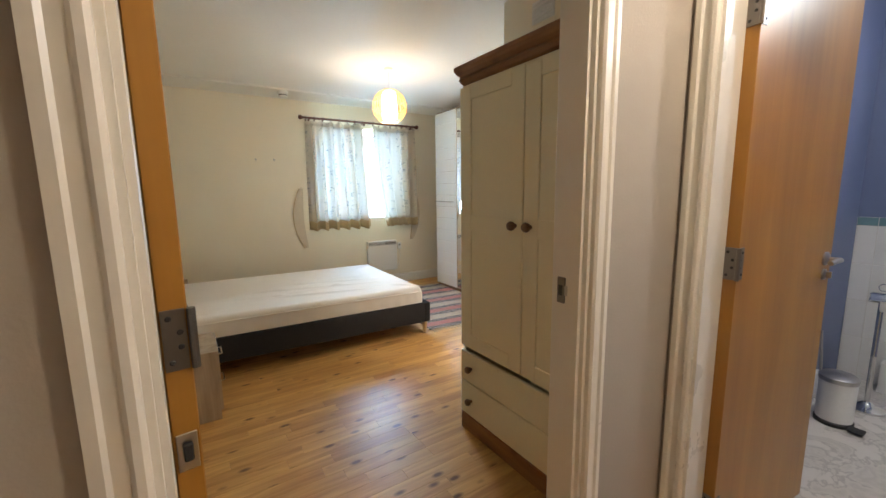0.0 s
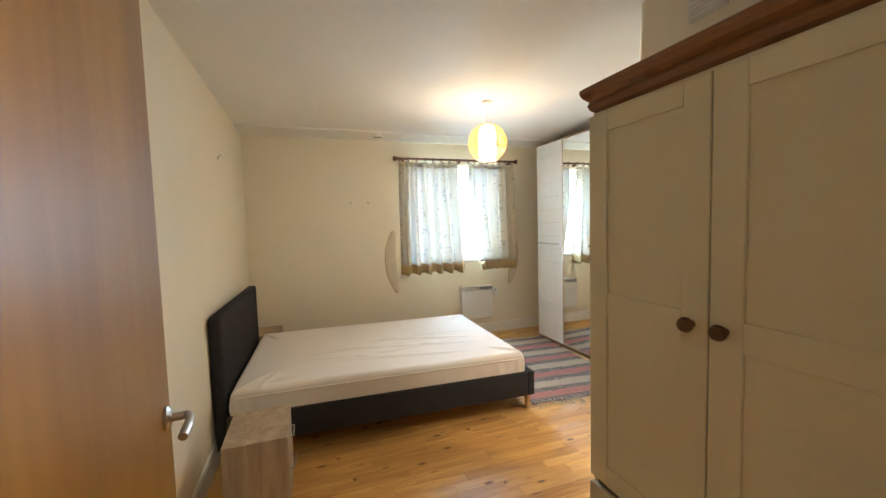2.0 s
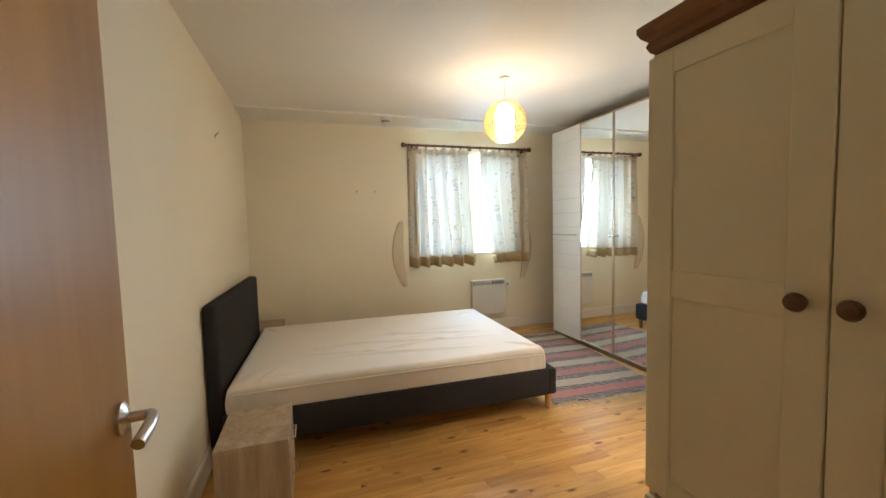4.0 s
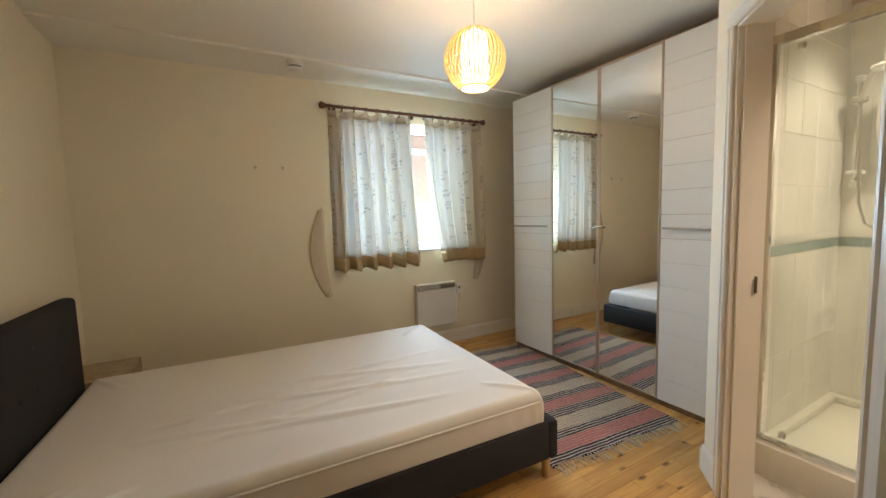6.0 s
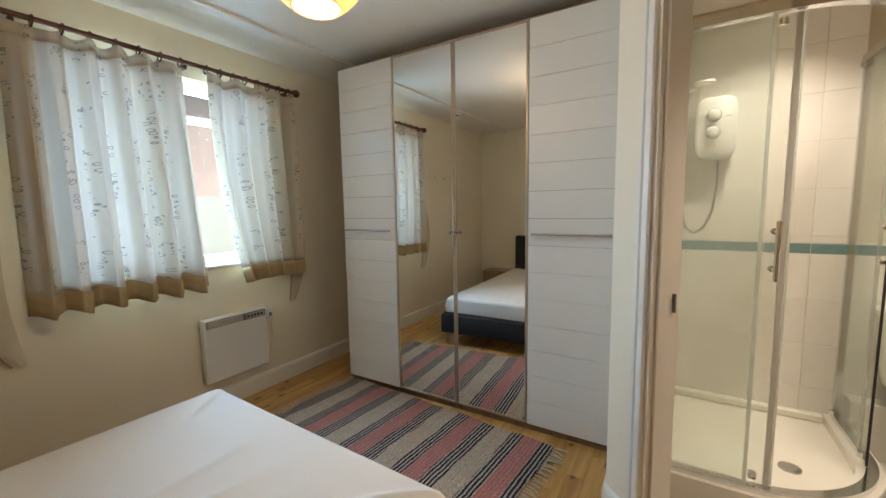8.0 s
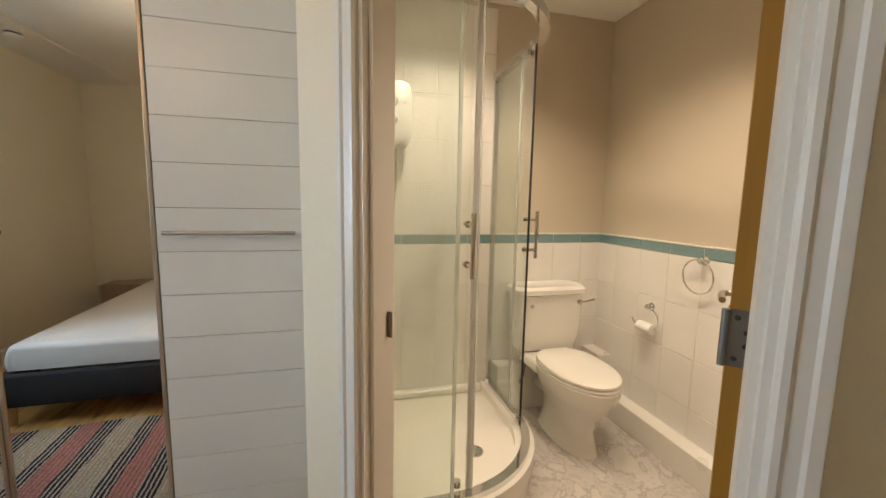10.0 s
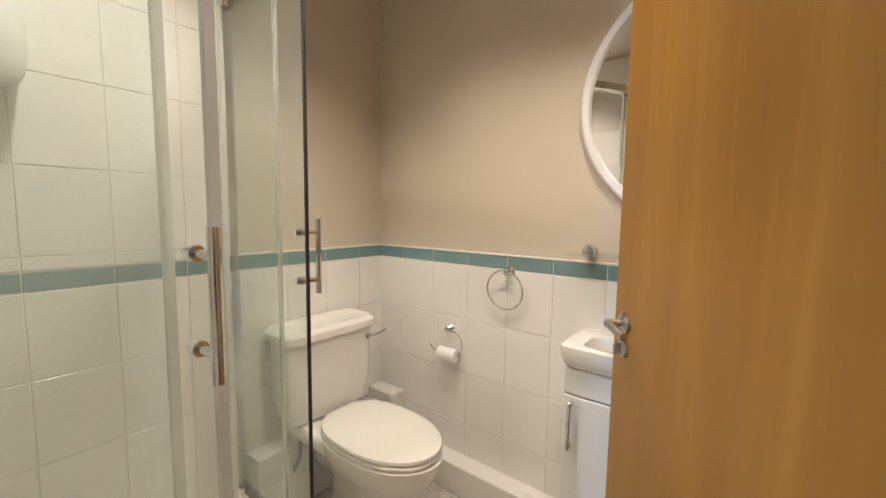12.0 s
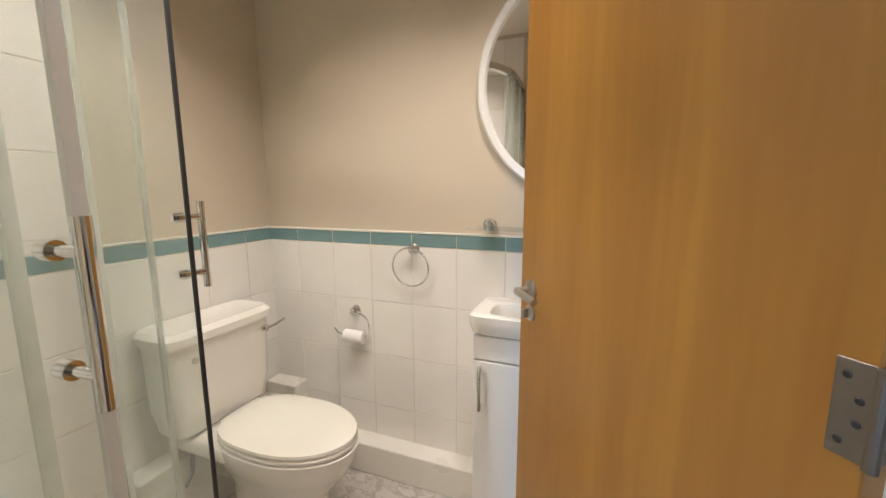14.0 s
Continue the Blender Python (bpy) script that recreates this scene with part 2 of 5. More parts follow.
def rug_cloth(length):
    """Flat-woven rag rug: pink, dark twisted, beige stripes across its length, with ribs."""
    mat = bpy.data.materials.new("rug_cloth")
    mat.use_nodes = True
    nt = mat.node_tree
    n, l = nt.nodes, nt.links
    b = n["Principled BSDF"]
    co = n.new("ShaderNodeTexCoord")
    wob = n.new("ShaderNodeTexNoise"); wob.inputs["Scale"].default_value = 5
    l.new(co.outputs["Object"], wob.inputs["Vector"])
    sp = n.new("ShaderNodeSeparateXYZ"); l.new(co.outputs["Object"], sp.inputs[0])
    w = n.new("ShaderNodeMath"); w.operation = "MULTIPLY_ADD"
    l.new(wob.outputs[0], w.inputs[0]); w.inputs[1].default_value = 0.03; l.new(sp.outputs["Y"], w.inputs[2])
    per = n.new("ShaderNodeMath"); per.operation = "DIVIDE"; l.new(w.outputs[0], per.inputs[0]); per.inputs[1].default_value = length / 4.2
    fr = n.new("ShaderNodeMath"); fr.operation = "FRACT"; l.new(per.outputs[0], fr.inputs[0])
    r = n.new("ShaderNodeValToRGB"); r.color_ramp.interpolation = "CONSTANT"
    e = r.color_ramp.elements
    dark, pink, beige = (0.030, 0.029, 0.036, 1), (0.40, 0.155, 0.135, 1), (0.42, 0.34, 0.255, 1)
    e[0].position, e[0].color = 0, dark
    e[1].position, e[1].color = 0.22, pink
    q = e.new(0.50); q.color = dark
    q = e.new(0.68); q.color = beige
    l.new(fr.outputs[0], r.inputs[0])
    rib = n.new("ShaderNodeTexWave"); rib.bands_direction = "Y"; rib.inputs["Scale"].default_value = 15; rib.inputs["Distortion"].default_value = 1.3
    rib.inputs["Detail"].default_value = 2; rib.inputs["Detail Scale"].default_value = 2
    l.new(co.outputs["Object"], rib.inputs["Vector"])
    fleck = n.new("ShaderNodeTexNoise"); fleck.inputs["Scale"].default_value = 150; l.new(co.outputs["Object"], fleck.inputs["Vector"])
    isdark = n.new("ShaderNodeValToRGB"); isdark.color_ramp.interpolation = "CONSTANT"
    e = isdark.color_ramp.elements
    e[0].position, e[0].color = 0, (1, 1, 1, 1)
    e[1].position, e[1].color = 0.22, (0.28,) * 3 + (1,)
    q = e.new(0.50); q.color = (1, 1, 1, 1)
    q = e.new(0.68); q.color = (0, 0, 0, 1)
    l.new(fr.outputs[0], isdark.inputs[0])
    th = n.new("ShaderNodeMath"); th.operation = "GREATER_THAN"; th.inputs[1].default_value = 0.62; l.new(rib.outputs["Fac"], th.inputs[0])
    k = n.new("ShaderNodeMath"); k.operation = "MULTIPLY"; l.new(th.outputs[0], k.inputs[0]); l.new(isdark.outputs[0], k.inputs[1])
    mx = n.new("ShaderNodeMix"); mx.data_type = "RGBA"
    l.new(k.outputs[0], mx.inputs["Factor"]); l.new(r.outputs[0], mx.inputs["A"]); mx.inputs["B"].default_value = (0.42, 0.35, 0.30, 1)
    sc = n.new("ShaderNodeMath"); sc.operation = "MULTIPLY_ADD"; l.new(fleck.outputs[0], sc.inputs[0]); sc.inputs[1].default_value = 1.8; sc.inputs[2].default_value = 0.12
    v = n.new("ShaderNodeVectorMath"); v.operation = "SCALE"; l.new(mx.outputs["Result"], v.inputs[0]); l.new(sc.outputs[0], v.inputs["Scale"])
    l.new(v.outputs[0], b.inputs["Base Color"])
    b.inputs["Roughness"].default_value = 0.95
    b.inputs["Specular IOR Level"].default_value = 0.1
    bp = n.new("ShaderNodeBump"); bp.inputs["Strength"].default_value, bp.inputs["Distance"].default_value = 0.6, 0.006
    l.new(rib.outputs["Fac"], bp.inputs["Height"]); l.new(bp.outputs[0], b.inputs["Normal"])
    return mat


CREAM = material("cream_wall_paint", (0.84, 0.765, 0.61), 0.75, vary=0.05, scale=1.6, grain=0.02, fine=140, bump=0.2)
BATH_PAINT = material("beige_bathroom_paint", (0.58, 0.50, 0.39), 0.7, vary=0.05, scale=2, grain=0.02, fine=140, bump=0.2)
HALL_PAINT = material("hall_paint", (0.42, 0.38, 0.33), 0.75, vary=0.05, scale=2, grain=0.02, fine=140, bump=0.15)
BLUE_PAINT = material("slate_blue_paint", (0.13, 0.16, 0.27), 0.6, vary=0.06, scale=2, grain=0.02, fine=120)
CEIL = material("ceiling_paint", (0.84, 0.81, 0.74), 0.8, vary=0.04, scale=1.3, grain=0.02, fine=60, bump=0.2)
TRIM = material("white_gloss_trim", (0.79, 0.76, 0.69), 0.3, vary=0.02, scale=5, grain=0.01, fine=40, bump=0.02, coat=0.1)
UPVC = material("white_upvc", (0.82, 0.83, 0.84), 0.3, vary=0.03, scale=4, bump=0.03)
OAKDOOR = wood("oak_veneer_door", (0.285, 0.122, 0.017), (0.39, 0.187, 0.031), "z", 0.36, 0.55, bump=0.0)
LAMINATE = wood("oak_laminate", (0.37, 0.175, 0.046), (0.68, 0.385, 0.125), "x", 0.36, 0.9, knots=0.95, per_object=0.22, bump=0.08)
GREYOAK = wood("pale_sonoma_oak", (0.30, 0.21, 0.135), (0.50, 0.38, 0.26), "z", 0.55, 1.1, bump=0.1)
PINE = wood("stained_pine", (0.15, 0.055, 0.018), (0.30, 0.13, 0.045), "y", 0.38, 1.0, knots=0.5)
KNOBWOOD = wood("dark_knob_wood", (0.075, 0.032, 0.014), (0.17, 0.08, 0.035), "x", 0.35, 3)
RODWOOD = wood("mahogany_rod", (0.07, 0.018, 0.01), (0.17, 0.05, 0.022), "x", 0.35, 2)
LEGWOOD = wood("beech_leg", (0.42, 0.24, 0.10), (0.60, 0.38, 0.18), "z", 0.45, 2)
CARCASE = wood("brown_oak_carcase", (0.16, 0.09, 0.045), (0.29, 0.17, 0.09), "z", 0.5, 1)
CREAMPAINT = material("cream_furniture_paint", (0.76, 0.69, 0.49), 0.42, vary=0.04, scale=4, grain=0.02, fine=60, bump=0.08)
WHITEPANEL = material("white_lacquer_panel", (0.80, 0.79, 0.76), 0.32, vary=0.03, scale=3, grain=0.01, bump=0.03)
FABRIC = material("charcoal_fabric", (0.040, 0.038, 0.040), 0.95, vary=0.15, scale=14, grain=0.4, fine=420, bump=0.5, spec=0.15)
SHEET = material("white_jersey_sheet", (0.82, 0.77, 0.72), 0.85, vary=0.03, scale=3, grain=0.04, fine=500, bump=0.12, spec=0.2)
CHROME = material("chrome", (0.70, 0.70, 0.69), 0.12, 1.0, vary=0.04, bump=0.0)
STEEL = material("brushed_steel", (0.50, 0.48, 0.45), 0.34, 1.0, vary=0.06, fine=200, bump=0.08)
BRASSY = material("champagne_edge_metal", (0.56, 0.45, 0.34), 0.35, 0.8, vary=0.05, bump=0.03)
CERAMIC = material("white_ceramic", (0.83, 0.80, 0.74), 0.08, vary=0.02, scale=3, grain=0.0, bump=0.0, coat=0.6)
ACRYLIC = material("white_acrylic", (0.83, 0.80, 0.72), 0.2, vary=0.03, scale=3, grain=0.01, bump=0.02)
TILE = material("white_glazed_tile", (0.80, 0.77, 0.72), 0.14, vary=0.04, scale=5, grain=0.01, fine=30, bump=0.06, per_object=0.03, coat=0.3)
TEAL = material("teal_glazed_tile", (0.165, 0.275, 0.285), 0.18, vary=0.14, scale=12, grain=0.03, fine=60, bump=0.06, per_object=0.05, coat=0.3)
GROUT = material("cream_grout", (0.68, 0.63, 0.55), 0.9, vary=0.12, scale=9, grain=0.05)
MARBLE = marble("marble_vinyl")
GLASS = glass("clear_shower_glass", (0.968, 0.99, 0.975), film=0.055)
SEAL = glass("pale_seal_plastic", (0.90, 0.92, 0.89), film=0.42)
ALU = material("satin_aluminium", (0.62, 0.63, 0.62), 0.4, 0.0, vary=0.04, fine=200, bump=0.03)
PANE = glass("window_pane", (0.95, 0.97, 0.98))
MIRROR = material("mirror_silver", (0.86, 0.86, 0.84), 0.0, 1.0, vary=0.0, grain=0.0, bump=0.0)
MIRROR.node_tree.nodes["Principled BSDF"].inputs["Roughness"].default_value = 0.0
for lk in list(MIRROR.node_tree.links):
    if lk.to_socket.name == "Roughness":
        MIRROR.node_tree.links.remove(lk)
PLASTIC = material("white_plastic", (0.78, 0.77, 0.73), 0.35, vary=0.03, bump=0.03)
GREYPLASTIC = material("grey_plastic", (0.17, 0.17, 0.17), 0.45, vary=0.05)
BLACK = material("black_rubber", (0.02, 0.02, 0.02), 0.6, vary=0.1)
BAMBOO = wood("bamboo_strip", (0.62, 0.40, 0.17), (0.80, 0.58, 0.30), "z", 0.5, 3)
BULB = glow("lit_diffuser", (1.0, 0.87, 0.66), 6.0)
SPOTGLOW = glow("lit_downlight", (1.0, 0.86, 0.66), 14.0)
CURTAIN = curtain_cloth()
HEM = material("tan_hem_cloth", (0.52, 0.39, 0.22), 0.9, vary=0.08, fine=400, grain=0.1, bump=0.3, spec=0.1)
CREAMCLOTH = material("cream_quilted_cloth", (0.66, 0.57, 0.43), 0.9, vary=0.08, scale=18, fine=300, grain=0.06, bump=0.4, spec=0.1)
FRINGE = material("cream_fringe_cotton", (0.55, 0.47, 0.36), 0.95, vary=0.15, scale=30, bump=0.3, spec=0.1)
RUG = rug_cloth(1.62)
PAPER = material("white_paper", (0.82, 0.80, 0.77), 0.9, vary=0.03, scale=30, fine=200, bump=0.2)
BRICK = material("red_brick", (0.62, 0.44, 0.40), 0.9, vary=0.12, scale=2, grain=0.15, fine=20, bump=0.4)
RENDERED = material("white_render", (0.80, 0.80, 0.78), 0.9, vary=0.06, scale=1)
GRASS = material("lawn", (0.09, 0.14, 0.04), 0.95, vary=0.3, scale=3, grain=0.25, fine=60, bump=0.6)
SLATE = material("roof_tile", (0.12, 0.09, 0.08), 0.8, vary=0.2, scale=4)
HINGE = material("dulled_hinge_steel", (0.23, 0.21, 0.19), 0.42, 1.0, vary=0.1, bump=0.05)
bt = BAMBOO.node_tree
tl, ms = bt.nodes.new("ShaderNodeBsdfTranslucent"), bt.nodes.new("ShaderNodeMixShader")
tl.inputs[0].default_value = (0.85, 0.68, 0.44, 1)
ms.inputs[0].default_value = 0.45
bt.links.new(bt.nodes["Principled BSDF"].outputs[0], ms.inputs[1]); bt.links.new(tl.outputs[0], ms.inputs[2])
bt.links.new(ms.outputs[0], bt.nodes["Material Output"].inputs[0])

# ---- mesh helpers ----


def finish(name, bm, mat, smooth=False):
    me = bpy.data.meshes.new(name)
    bmesh.ops.recalc_face_normals(bm, faces=bm.faces)
    bm.to_mesh(me)
    bm.free()
    me.materials.append(mat)
    if smooth:
        for p in me.polygons:
            p.use_smooth = True
        me.set_sharp_from_angle(angle=radians(42))
    return new(name, me)


def part(name, bm, mat, parent=None, label="", smooth=False):
    ob = finish(name, bm, mat, smooth)
    if parent:
        ob.parent = parent
    if label:
        tagged(ob, label)
    return ob


def empty(name, label, category, group="", kind=""):
    return tagged(new(name), label, category, group, kind)


def box(a, b, bevel=0.0, bm=None, segs=1):
    bm = bm or bmesh.new()
    r = bmesh.ops.create_cube(bm, size=1)
    for v in r["verts"]:
        v.co = Vector([a[i] + (v.co[i] + 0.5) * (b[i] - a[i]) for i in range(3)])
    if bevel:
        es = list({e for v in r["verts"] for e in v.link_edges})
        bmesh.ops.bevel(bm, geom=es, offset=bevel, segments=segs, affect="EDGES", profile=0.5)
    return bm


def prism(pts, z0, z1, bm=None):
    bm = bm or bmesh.new()
    lo = [bm.verts.new((x, y, z0)) for x, y in pts]
    hi = [bm.verts.new((x, y, z1)) for x, y in pts]
    k = len(pts)
    bm.faces.new(lo[::-1]); bm.faces.new(hi)
    for i in range(k):
        bm.faces.new((lo[i], lo[(i + 1) % k], hi[(i + 1) % k], hi[i]))
    return bm


def loft(rings, bm=None, closed=True, caps=True):
    bm = bm or bmesh.new()
    vs = [[bm.verts.new(p) for p in r] for r in rings]
    k = len(vs[0])
    for a, b in zip(vs, vs[1:]):
        for i in range(k if closed else k - 1):
            bm.faces.new((a[i], a[(i + 1) % k], b[(i + 1) % k], b[i]))
    if caps:
        bm.faces.new(vs[0][::-1]); bm.faces.new(vs[-1])
    return bm


def lathe(profile, centre, axis="z", n=24, bm=None):
    """profile: (radius, height) pairs turned round an axis through centre."""
    rings = []
    for r, h in profile:
        ring = []
        for i in range(n):
            a = 2 * math.pi * i / n
            p = (r * math.cos(a), r * math.sin(a), h)
            p = {"z": p, "x": (p[2], p[0], p[1]), "y": (p[0], p[2], p[1])}[axis]
            ring.append(Vector(p) + Vector(centre))
        rings.append(ring)
    return loft(rings, bm)


def tube(path, r, n=8, bm=None, closed=False):
    path = [Vector(p) for p in path]
    rings = []
    k = len(path)
    up = Vector((0, 0, 1))
    for i, p in enumerate(path):
        if closed:
            d = path[(i + 1) % k] - path[i - 1]
        else:
            d = path[min(i + 1, k - 1)] - path[max(i - 1, 0)]
        d.normalize()
        u = up if abs(d.dot(up)) < 0.95 else Vector((1, 0, 0))
        s = d.cross(u).normalized()
        w = s.cross(d)
        rings.append([p + r * (math.cos(2 * math.pi * j / n) * s + math.sin(2 * math.pi * j / n) * w) for j in range(n)])
    if closed:
        rings.append(rings[0])
    return loft(rings, bm, True, not closed)


def rounded(cx, cy, w, d, z, power=4.0, n=28):
    """A rounded-rectangle ring."""
    ring = []
    for i in range(n):
        a = 2 * math.pi * i / n
        c, s = math.cos(a), math.sin(a)
        ring.append((cx + w / 2 * math.copysign(abs(c) ** (2 / power), c), cy + d / 2 * math.copysign(abs(s) ** (2 / power), s), z))
    return ring


def structure(name, bm, mat, label="", category="wall"):
    return tagged(finish(name, bm, mat), label, category, kind="structure")


# ---- structure ----
H = 2.46
W0, WN, E1 = 0.07, 5.42, 4.0           # bedroom: west face, window wall face, east face
BX, BY, BN = 4.11, 1.213, 2.87         # shower room: east, south, north tiled faces
PC = Vector((2.955, 3.0))              # corner of the angled wall beside the mirrored wardrobe
DU, DV = Vector((-0.7071, -0.7071)), Vector((0.7071, -0.7071))
TH = 0.115


def diag(u, v):
    p = PC + u * DU + v * DV
    return (p.x, p.y)


def diag_box(u0, u1, v0, v1, z0, z1, bm=None):
    return prism([diag(u0, v0), diag(u1, v0), diag(u1, v1), diag(u0, v1)], z0, z1, bm)


structure("floor", box((-0.08, 0.95, -0.12), (4.15, 5.62, -0.012)), LAMINATE, "honey oak laminate floor in short staves", "floor")
structure("floor_hall", box((-0.5, -1.3, -0.12), (1.78, 0.95, -0.002)), LAMINATE, "oak laminate floor in a hall", "floor")
structure("floor_shower_room", prism([diag(0.2, 0.03), (3.0, 2.9), (4.2, 2.9), (4.2, 1.13), (2.25, 1.13), (2.25, 2.2), diag(1.0, 0.03)], -0.02, 0.001), MARBLE,
          "grey-veined marble-effect vinyl floor", "floor")
structure("floor_bathroom", box((1.76, -1.2, -0.12), (4.4, 1.05, 0.001)), MARBLE, "grey-veined marble-effect vinyl floor", "floor")
structure("ceiling", box((-0.6, -1.4, H), (4.45, 5.75, H + 0.15)), CEIL, "cream-white painted ceiling", "ceiling")
structure("ceiling_soffit", box((W0, 4.99, H - 0.016), (E1, WN, H)), CEIL, "shallow lowered strip along the window wall", "ceiling")
structure("wall_west", box((-0.1, 1.0, 0), (W0, WN, H)), CREAM, "cream painted plaster wall behind the bed")
WX0, WX1, WZ0, WZ1 = 1.86, 3.12, 0.985, 2.17
bm = box((-0.1, WN, 0), (WX0, 5.7, H))
box((WX1, WN, 0), (4.3, 5.7, H), bm=bm)
box((WX0, WN, 0), (WX1, 5.7, WZ0), bm=bm)
box((WX0, WN, WZ1), (WX1, 5.7, H), bm=bm)
structure("wall_north", bm, CREAM, "cream painted plaster wall with a window")
structure("wall_east", box((E1, 3.0, 0), (4.3, WN, H)), CREAM, "cream painted wall behind the wardrobe")
structure("wall_angled", prism([(PC.x, PC.y), (4.0, 3.0), (4.0, 2.94), (3.01, 2.94), diag(0.2, 0.06), diag(0.2, 0)], 0, H), CREAM, "cream painted angled wall end")
structure("wall_shower_north", prism([(4.3, 2.94), (4.3, BN + 0.006), (2.995, BN + 0.006), diag(0.2, TH), diag(0.2, 0.06), (3.01, 2.94)], 0, H), BATH_PAINT, "painted wall of the shower room")
structure("wall_lintel", diag_box(0.2, 1.01, 0, TH, 2.06, H), CREAM, "cream wall over the shower room door")
structure("wall_behind_wardrobe", prism([(2.2, 1.0), (2.2, PC.y - 0.755), diag(1.01, 0), diag(1.01, TH / 2), (2.25, 2.21), (2.25, 1.0)], 0, H), CREAM, "cream painted wall behind the cream wardrobe")
structure("wall_shower_west", prism([(2.25, 1.1), (2.25, 2.21), diag(1.01, TH / 2), diag(1.01, TH), (2.30, 2.18), (2.30, 1.1)], 0, H), BATH_PAINT, "beige painted wall of the shower room")
structure("wall_shower_south", box((2.3, 1.1, 0), (4.3, BY - 0.006, H)), BATH_PAINT, "beige painted wall over white tiles")
structure("wall_shower_east", box((BX + 0.006, BY - 0.006, 0), (4.3, BN + 0.006, H)), BATH_PAINT, "beige painted wall over white tiles")
bm = box((-0.1, 0.95, 0), (0.385, 1.0, H)); box((1.315, 0.95, 0), (2.2, 1.0, H), bm=bm); box((0.385, 0.95, 2.07), (1.315, 1.0, H), bm=bm)
structure("wall_south", bm, CREAM, "cream bedroom wall beside the door")
bm = box((-0.5, 0.9, 0), (0.385, 0.95, H)); box((1.315, 0.9, 0), (1.84, 0.95, H), bm=bm); box((0.385, 0.9, 2.07), (1.315, 0.95, H), bm=bm)
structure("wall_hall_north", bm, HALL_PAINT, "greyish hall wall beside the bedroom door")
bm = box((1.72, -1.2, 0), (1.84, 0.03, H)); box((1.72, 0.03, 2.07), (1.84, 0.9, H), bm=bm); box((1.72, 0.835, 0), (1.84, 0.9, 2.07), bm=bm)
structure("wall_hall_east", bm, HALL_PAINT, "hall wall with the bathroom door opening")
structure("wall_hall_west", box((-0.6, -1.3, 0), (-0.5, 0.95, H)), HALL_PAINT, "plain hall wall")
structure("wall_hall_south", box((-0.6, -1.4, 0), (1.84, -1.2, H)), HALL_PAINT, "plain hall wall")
structure("wall_bathroom_north", box((1.84, 0.98, 0), (4.4, 1.1, H)), BLUE_PAINT, "slate blue painted bathroom wall")
structure("wall_bathroom_east", box((4.25, -1.2, 0), (4.4, 0.98, H)), BLUE_PAINT, "slate blue painted bathroom wall over white tiles")
structure("wall_bathroom_south", box((1.84, -1.4, 0), (4.4, -1.2, H)), BLUE_PAINT, "slate blue painted bathroom wall")


def skirting(name, pts, out, h=0.13):
    """A skirting board along a wall line; out: the side towards the room."""
    (x0, y0), (x1, y1) = pts
    ox, oy = out
    prof = [(0, 0.0), (0.016, 0.0), (0.016, h - 0.022), (0.011, h - 0.008), (0.004, h), (0, h)]
    rings = [[(x + ox * d, y + oy * d, z) for d, z in prof] for x, y in ((x0, y0), (x1, y1))]
    structure(name, loft(rings), TRIM, "white gloss skirting board", "baseboard")


skirting("baseboard_north", ((W0, WN), (E1, WN)), (0, -1))
skirting("baseboard_west", ((W0, 1.0), (W0, WN - 0.017)), (1, 0))
skirting("baseboard_angled", (diag(-0.003, 0), diag(0.155, 0)), (-0.7071, 0.7071))
skirting("baseboard_niche", ((PC.x - 0.012, PC.y), (E1, PC.y)), (0, 1), 0.125)
skirting("baseboard_hall", ((1.43, 0.9), (1.70, 0.9)), (0, -1))


def architrave(name, sections, out):
    """sections: runs of (start, end, inner side) in 3D along a door's head and sides."""
    top = empty(name, "white gloss moulded door architrave", "trim", kind="structure")
    w = 0.062
    prof = [(0, 0), (0, 0.014), (0.006, 0.02), (0.016, 0.02), (0.022, 0.014), (0.040, 0.013), (0.046, 0.018), (w, 0.016), (w, 0)]
    o = Vector(out)
    for a, b, side in sections:
        s = Vector(side)
        part("moulding", loft([[Vector(p) + s * x + o * d for x, d in prof] for p in (a, b)]), TRIM, top)
    return top


def lining(name, pieces):
    top = empty(name, "white gloss door lining", "trim", kind="structure")
    for piece, bm in pieces:
        part(piece, bm, TRIM, top)


def up3(p, z):
    return Vector((p[0], p[1], z))


# shower room door lining and architrave
du3, dv3 = Vector((DU.x, DU.y, 0)), Vector((DV.x, DV.y, 0))
lining("door_lining_shower", [("jamb", diag_box(0.2, 0.222, -0.003, TH + 0.003, 0, 2.04)), ("jamb", diag_box(0.988, 1.01, -0.003, TH + 0.003, 0, 2.04)),
                              ("head", diag_box(0.2, 1.01, -0.003, TH + 0.003, 2.04, 2.06)), ("stop", diag_box(0.222, 0.234, 0.02, 0.065, 0, 2.04)), ("stop", diag_box(0.976, 0.988, 0.02, 0.065, 0, 2.04))])
architrave("architrave_shower", [(up3(diag(0.21, 0), 0), up3(diag(0.21, 0), 2.052), -du3), (up3(diag(1.0, 0), 0), up3(diag(1.0, 0), 2.052), du3),
                                 (up3(diag(0.15, 0), 2.052), up3(diag(1.06, 0), 2.052), (0, 0, 1))], -dv3)
